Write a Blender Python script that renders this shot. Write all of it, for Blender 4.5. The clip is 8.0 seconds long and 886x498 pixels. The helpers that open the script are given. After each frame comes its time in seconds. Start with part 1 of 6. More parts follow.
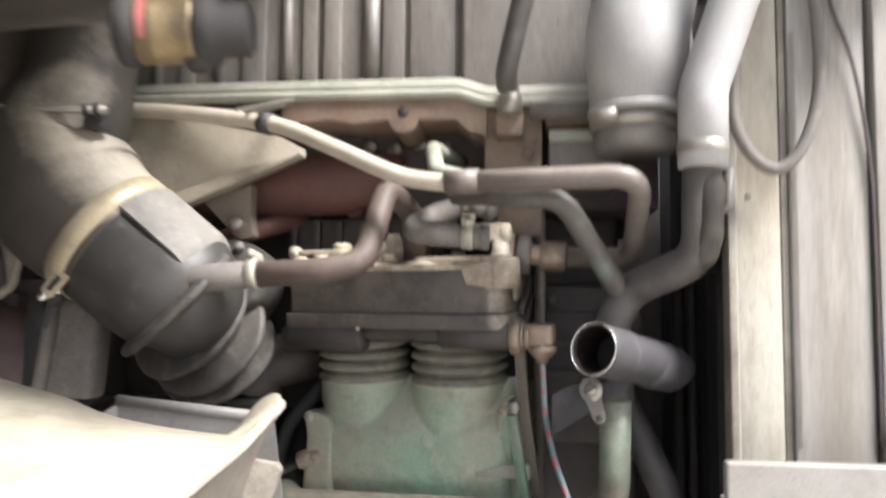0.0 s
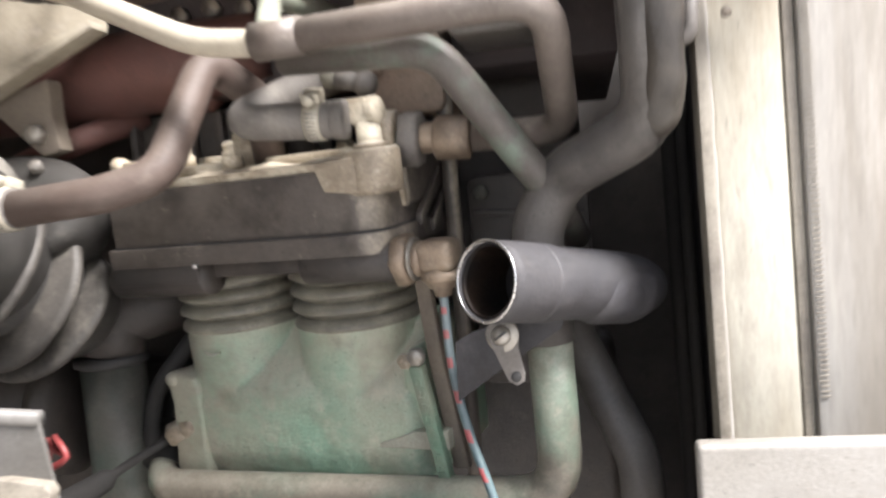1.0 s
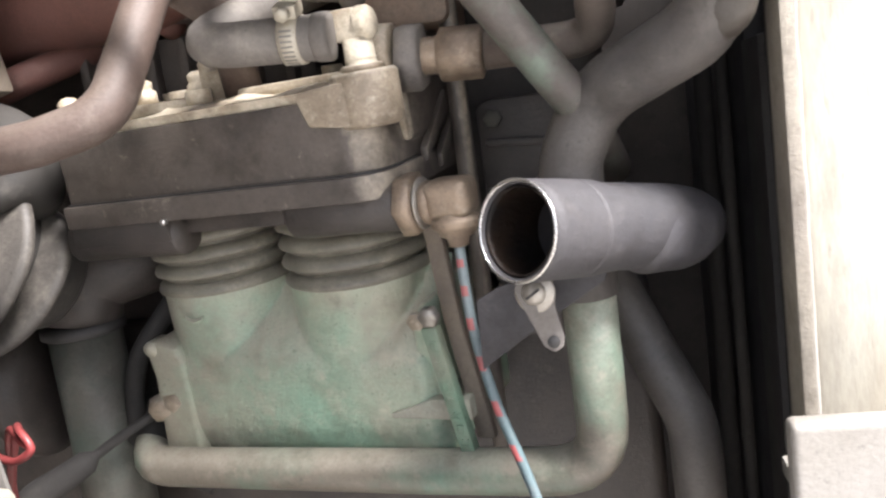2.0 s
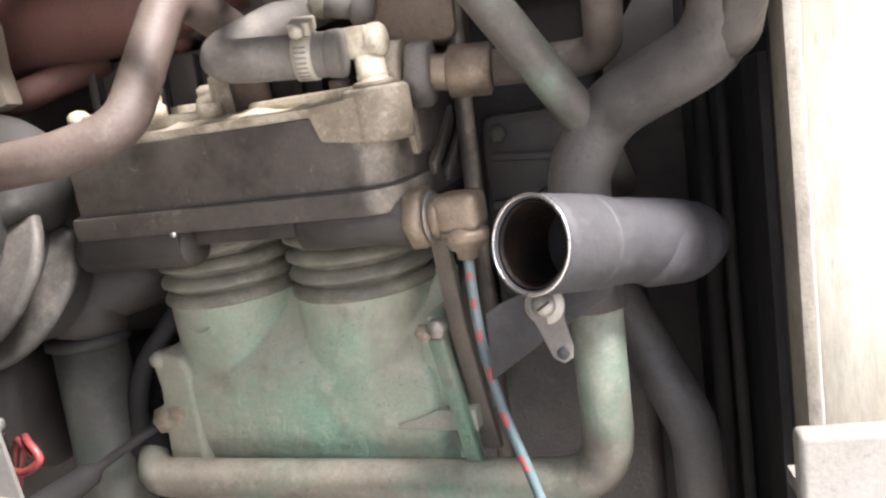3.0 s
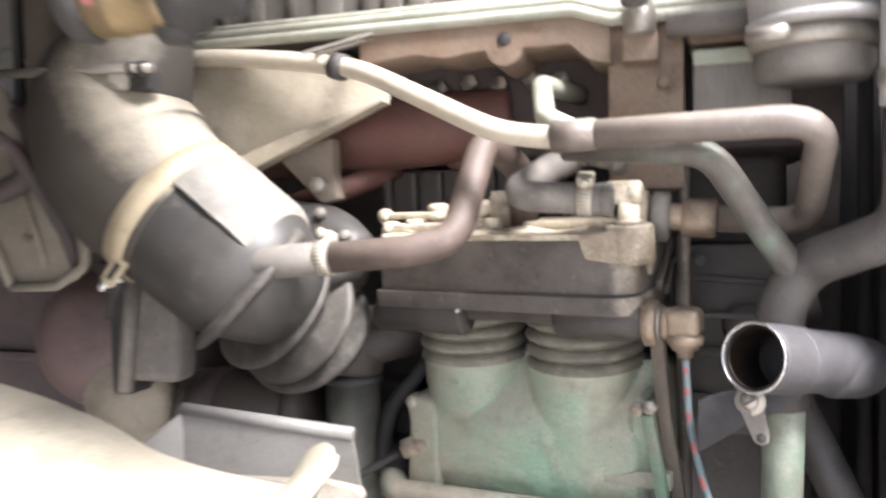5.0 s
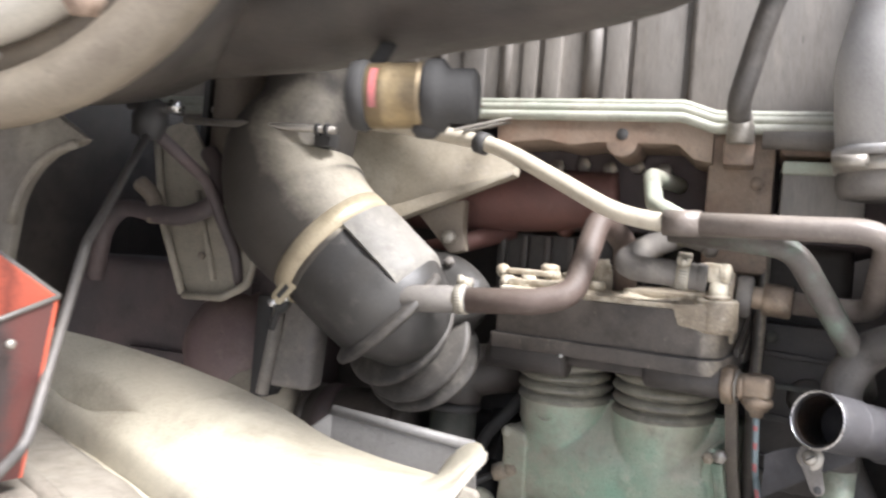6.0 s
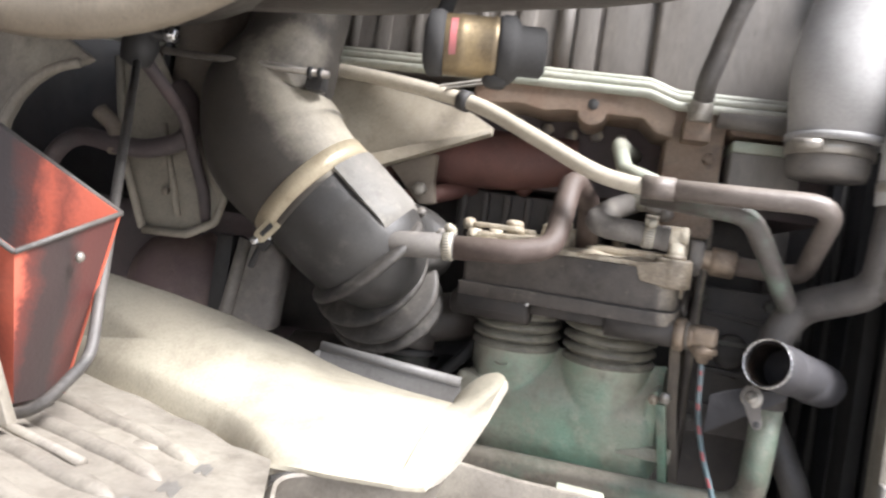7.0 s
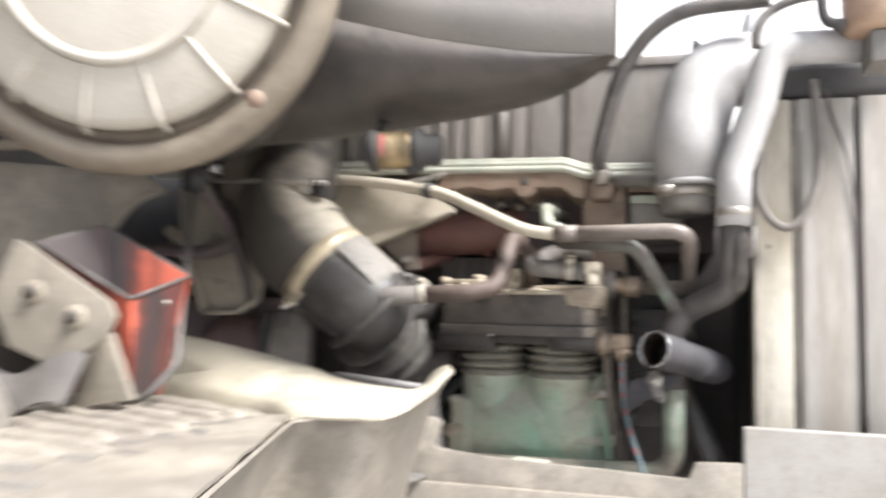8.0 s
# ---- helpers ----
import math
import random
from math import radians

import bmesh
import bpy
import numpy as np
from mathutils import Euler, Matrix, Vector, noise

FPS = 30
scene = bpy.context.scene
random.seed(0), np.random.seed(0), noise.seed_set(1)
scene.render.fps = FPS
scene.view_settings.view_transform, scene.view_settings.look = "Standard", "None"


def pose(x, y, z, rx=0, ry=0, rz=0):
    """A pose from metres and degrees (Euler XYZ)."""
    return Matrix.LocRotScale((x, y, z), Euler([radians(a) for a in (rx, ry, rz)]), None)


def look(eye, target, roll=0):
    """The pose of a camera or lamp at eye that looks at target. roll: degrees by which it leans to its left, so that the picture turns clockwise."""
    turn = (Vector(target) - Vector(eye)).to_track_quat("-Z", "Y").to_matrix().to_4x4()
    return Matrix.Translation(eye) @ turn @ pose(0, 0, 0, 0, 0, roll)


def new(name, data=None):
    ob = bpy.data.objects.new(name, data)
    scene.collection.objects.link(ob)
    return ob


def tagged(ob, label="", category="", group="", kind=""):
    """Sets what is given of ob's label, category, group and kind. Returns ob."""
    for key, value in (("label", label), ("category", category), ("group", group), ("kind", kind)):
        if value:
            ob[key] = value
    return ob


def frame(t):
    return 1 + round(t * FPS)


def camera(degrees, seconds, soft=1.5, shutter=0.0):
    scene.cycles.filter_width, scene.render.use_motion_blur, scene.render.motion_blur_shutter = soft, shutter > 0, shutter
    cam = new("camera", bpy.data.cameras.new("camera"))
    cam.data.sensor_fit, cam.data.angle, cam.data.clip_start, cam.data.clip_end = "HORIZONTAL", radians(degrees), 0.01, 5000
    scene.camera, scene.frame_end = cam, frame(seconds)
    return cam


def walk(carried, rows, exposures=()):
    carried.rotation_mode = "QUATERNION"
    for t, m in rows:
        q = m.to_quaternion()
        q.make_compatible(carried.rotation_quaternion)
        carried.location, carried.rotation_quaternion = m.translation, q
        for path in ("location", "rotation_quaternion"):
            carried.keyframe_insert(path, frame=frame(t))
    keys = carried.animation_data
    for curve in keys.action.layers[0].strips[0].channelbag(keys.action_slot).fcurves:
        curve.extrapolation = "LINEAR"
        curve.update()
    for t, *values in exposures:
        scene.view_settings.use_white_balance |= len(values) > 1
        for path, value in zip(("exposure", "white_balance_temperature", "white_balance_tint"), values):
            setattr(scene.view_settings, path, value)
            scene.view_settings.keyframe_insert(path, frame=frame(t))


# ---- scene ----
cam = camera(58.3, 8.0, soft=2.3, shutter=0.6)
PATH = [
    (0, (0.107, 0.195, 1.107), (-0.125, 2.175, 1.272), 0.6),
    (0.3, (0.136, 0.301, 1.112), (-0.15, 2.28, 1.151), -2.8),
    (0.5, (0.163, 0.365, 1.105), (-0.178, 2.335, 1.079), -3.4),
    (1, (0.225, 0.486, 1.13), (-0.144, 2.447, 0.996), -5.0),
    (1.2, (0.227, 0.537, 1.122), (-0.187, 2.483, 0.92), -7.3),
    (2.3, (0.186, 0.58, 1.135), (-0.181, 2.521, 0.818), -7.5),
    (2.5, (0.184, 0.579, 1.134), (-0.179, 2.523, 0.838), -7.4),
    (3, (0.186, 0.569, 1.136), (-0.159, 2.518, 0.849), -7.4),
    (3.5, (0.184, 0.565, 1.147), (-0.144, 2.519, 0.874), -6.7),
    (4, (0.167, 0.543, 1.155), (-0.165, 2.497, 0.889), -6.7),
    (4.5, (0.138, 0.457, 1.169), (-0.274, 2.409, 1.031), -4.8),
    (5, (0.12, 0.362, 1.184), (-0.478, 2.269, 1.091), -1.3),
    (5.2, (0.126, 0.32, 1.197), (-0.518, 2.212, 1.104), 0.2),
    (6.3, (0.043, 0.163, 1.18), (-0.631, 2.045, 1.23), 6.8),
    (6.5, (-0.006, 0.146, 1.175), (-0.593, 2.057, 1.204), 8.1),
    (7, (-0.035, 0.111, 1.148), (-0.382, 2.08, 1.137), 8.3),
    (7.5, (-0.044, -0.026, 1.153), (-0.279, 1.954, 1.312), 5.4),
    (7.8, (0.075, -0.114, 1.106), (-0.211, 1.855, 1.304), 3.1),
    (8, (0.155, -0.183, 1.067), (-0.351, 1.737, 1.313), 2.3),
]
walk(cam, [(t, look(eye, target, roll)) for t, eye, target, roll in PATH], [
    (0, 0.81, 6550, 12), (1, 1.08, 6550, 12), (2.5, 1.33, 6550, 14), (4, 1.33, 6500, 14), (4.5, 1.38, 6480, 14), (5, 1.47, 6450, 14),
    (5.4, 1.2, 6400, 13), (6.3, 1.02, 6280, 12), (7, 0.86, 6300, 12), (7.5, 1.27, 6400, 11), (8, 0.9, 6450, 11)])

# ---- world and light: bright hazy daylight from above and from the open side ----
world = bpy.data.worlds.new("sky")
scene.world = world
world.use_nodes = True
wn = world.node_tree.nodes
sky = wn.new("ShaderNodeTexSky")
sky.sky_type = "NISHITA"
sky.sun_disc = False
sky.sun_elevation = radians(52)
sky.sun_rotation = radians(118)
sky.dust_density = 4.0
sky.air_density = 1.2
haze = wn.new("ShaderNodeMix")
haze.data_type = "RGBA"
haze.inputs["Factor"].default_value = 0.65
haze.inputs[7].default_value = (7.2, 7.7, 8.7, 1)
world.node_tree.links.new(sky.outputs[0], haze.inputs[6])
world.node_tree.links.new(haze.outputs[2], wn["Background"].inputs[0])
wn["Background"].inputs[1].default_value = 0.12

sun = new("sun", bpy.data.lights.new("sun", "SUN"))
sun.data.energy = 7.5
sun.data.angle = radians(22)
sun.data.color = (1.0, 0.985, 0.98)
sun.matrix_world = look((2.72, -0.55, 4.94), (0, 0.9, 1.0))


# ---- materials ----
def mat(name, base, second=None, mix=0.5, dust=(0.30, 0.27, 0.23), dusty=0.3, rough=0.6, metal=0.0,
        grain=60.0, blotch=9.0, bump=0.25, coat=0.0, streak=1.0, oil=0.0, dust_lit=0.0, lie=(0, 0, 1), start=0.7, dirt=0.5, worn=None):
    """A worn surface: two paint tones in blotches, a film of dust in finer patches, grain as relief. streak under 1
    draws the blotches out upright. oil: share of dark wet stains. dust_lit: dust tone on faces turned towards lie,
    upwards as a rule; on duct and head it paints the sunlit side. dirt: depth of the dark mottling and specks. worn:
    origin and axis along which the paint goes under ragged grime.
    """
    m = bpy.data.materials.new(name)
    m.use_nodes = True
    nt = m.node_tree
    n, li = nt.nodes, nt.links
    b = n["Principled BSDF"]
    geo = n.new("ShaderNodeNewGeometry")
    second = second or tuple(c * 0.6 for c in base)
    run = n.new("ShaderNodeVectorMath")
    run.operation = "MULTIPLY"
    run.inputs[1].default_value = (1, 1, streak)
    li.new(geo.outputs["Position"], run.inputs[0])

    def noise_tex(scale, detail, rgh=0.6):
        t = n.new("ShaderNodeTexNoise")
        t.inputs["Scale"].default_value = scale
        t.inputs["Detail"].default_value = detail
        t.inputs["Roughness"].default_value = rgh
        li.new(run.outputs[0], t.inputs["Vector"])
        return t.outputs["Fac"]

    def ramp(sock, lo, hi):
        r = n.new("ShaderNodeMapRange")
        r.inputs["From Min"].default_value, r.inputs["From Max"].default_value = lo, hi
        li.new(sock, r.inputs["Value"])
        return r.outputs["Result"]

    def blend(fac, a, c):
        x = n.new("ShaderNodeMix")
        x.data_type = "RGBA"
        if isinstance(fac, float):
            x.inputs["Factor"].default_value = fac
        else:
            li.new(fac, x.inputs["Factor"])
        for s, v in ((x.inputs[6], a), (x.inputs[7], c)):
            if isinstance(v, tuple):
                s.default_value = (*v, 1)
            else:
                li.new(v, s)
        return x.outputs[2]

    big = noise_tex(blotch, 5)
    mid = noise_tex(blotch * 4.3, 6, 0.7)
    fine = noise_tex(grain * 6, 4, 0.7)
    col = blend(ramp(big, 0.5 - 0.3 * mix, 0.85 - 0.5 * mix), base, second)
    col = blend(ramp(mid, 0.75 - dusty * 0.6, 1.1 - dusty * 0.5), col, dust)
    # dust tone by facing; on duct and head casting this paints sunlit sides
    if dust_lit:
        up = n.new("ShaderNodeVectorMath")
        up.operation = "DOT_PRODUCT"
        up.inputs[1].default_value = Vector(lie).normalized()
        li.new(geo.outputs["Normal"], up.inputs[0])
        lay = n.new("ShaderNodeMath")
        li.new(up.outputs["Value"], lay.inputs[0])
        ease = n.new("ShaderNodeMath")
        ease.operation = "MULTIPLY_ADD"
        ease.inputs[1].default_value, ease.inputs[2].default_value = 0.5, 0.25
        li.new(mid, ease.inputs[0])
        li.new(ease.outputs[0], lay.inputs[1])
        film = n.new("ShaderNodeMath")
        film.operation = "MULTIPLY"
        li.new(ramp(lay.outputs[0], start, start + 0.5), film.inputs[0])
        film.inputs[1].default_value = dust_lit
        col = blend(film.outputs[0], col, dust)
    if worn:
        off = n.new("ShaderNodeVectorMath")
        off.operation = "SUBTRACT"
        off.inputs[1].default_value = worn[0]
        li.new(geo.outputs["Position"], off.inputs[0])
        way = n.new("ShaderNodeVectorMath")
        way.operation = "DOT_PRODUCT"
        way.inputs[1].default_value = Vector(worn[1]) / Vector(worn[1]).length_squared
        li.new(off.outputs[0], way.inputs[0])
        rag = n.new("ShaderNodeMath")
        rag.operation = "MULTIPLY_ADD"
        rag.inputs[1].default_value = 1.5
        li.new(mid, rag.inputs[0])
        li.new(way.outputs["Value"], rag.inputs[2])
        part_way = n.new("ShaderNodeMath")
        part_way.operation = "MULTIPLY"
        part_way.inputs[1].default_value = 0.85
        li.new(ramp(rag.outputs[0], 0.75, 1.75), part_way.inputs[0])
        col = blend(part_way.outputs[0], col, tuple(c * 0.5 for c in dust))
    wet = None
    if oil:
        wet = ramp(noise_tex(blotch * 1.7 + 3.1, 6, 0.65), 0.66 - 0.3 * oil, 0.95 - 0.3 * oil)
        col = blend(wet, col, tuple(c * 0.28 for c in base))
    mottle = ramp(noise_tex(blotch * 2.6 + 1.7, 9, 0.72), 0.5, 0.74)
    soil = n.new("ShaderNodeMath")
    soil.operation = "MULTIPLY"
    soil.inputs[1].default_value = dirt
    li.new(mottle, soil.inputs[0])
    col = blend(soil.outputs[0], col, tuple(c * k for c, k in zip(second, (0.42, 0.38, 0.34))))
    specks = n.new("ShaderNodeMath")
    specks.operation = "MULTIPLY"
    specks.inputs[1].default_value = 0.55 * dirt
    li.new(ramp(noise_tex(grain * 3.7, 3, 0.5), 0.66, 0.72), specks.inputs[0])
    col = blend(specks.outputs[0], col, tuple(0.25 * c for c in base))
    sp = n.new("ShaderNodeMix")
    sp.data_type = "RGBA"
    sp.blend_type = "MULTIPLY"
    sp.inputs["Factor"].default_value = 0.2
    li.new(col, sp.inputs[6])
    gr = n.new("ShaderNodeCombineColor")
    fr = ramp(fine, 0.25, 0.6)
    for k in range(3):
        li.new(fr, gr.inputs[k])
    li.new(gr.outputs[0], sp.inputs[7])
    li.new(sp.outputs[2], b.inputs["Base Color"])
    rr = n.new("ShaderNodeMapRange")
    rr.inputs["To Min"].default_value, rr.inputs["To Max"].default_value = max(0.05, rough - 0.12), min(1, rough + 0.22)
    li.new(mid, rr.inputs["Value"])
    rough_out = rr.outputs["Result"]
    if wet is not None:
        mr = n.new("ShaderNodeMix")
        li.new(wet, mr.inputs["Factor"])
        li.new(rough_out, mr.inputs[2])
        mr.inputs[3].default_value = 0.24
        rough_out = mr.outputs[0]
    li.new(rough_out, b.inputs["Roughness"])
    b.inputs["Metallic"].default_value = metal
    b.inputs["Coat Weight"].default_value = coat
    bp = n.new("ShaderNodeBump")
    bp.inputs["Strength"].default_value = bump
    bp.inputs["Distance"].default_value = 0.0011
    add = n.new("ShaderNodeMath")
    li.new(fine, add.inputs[0])
    soft_mid = n.new("ShaderNodeMath")
    soft_mid.operation = "MULTIPLY"
    soft_mid.inputs[1].default_value = 0.25
    li.new(mid, soft_mid.inputs[0])
    li.new(soft_mid.outputs[0], add.inputs[1])
    li.new(add.outputs[0], bp.inputs["Height"])
    li.new(bp.outputs[0], b.inputs["Normal"])
    return m


DUST = (0.34, 0.31, 0.27)
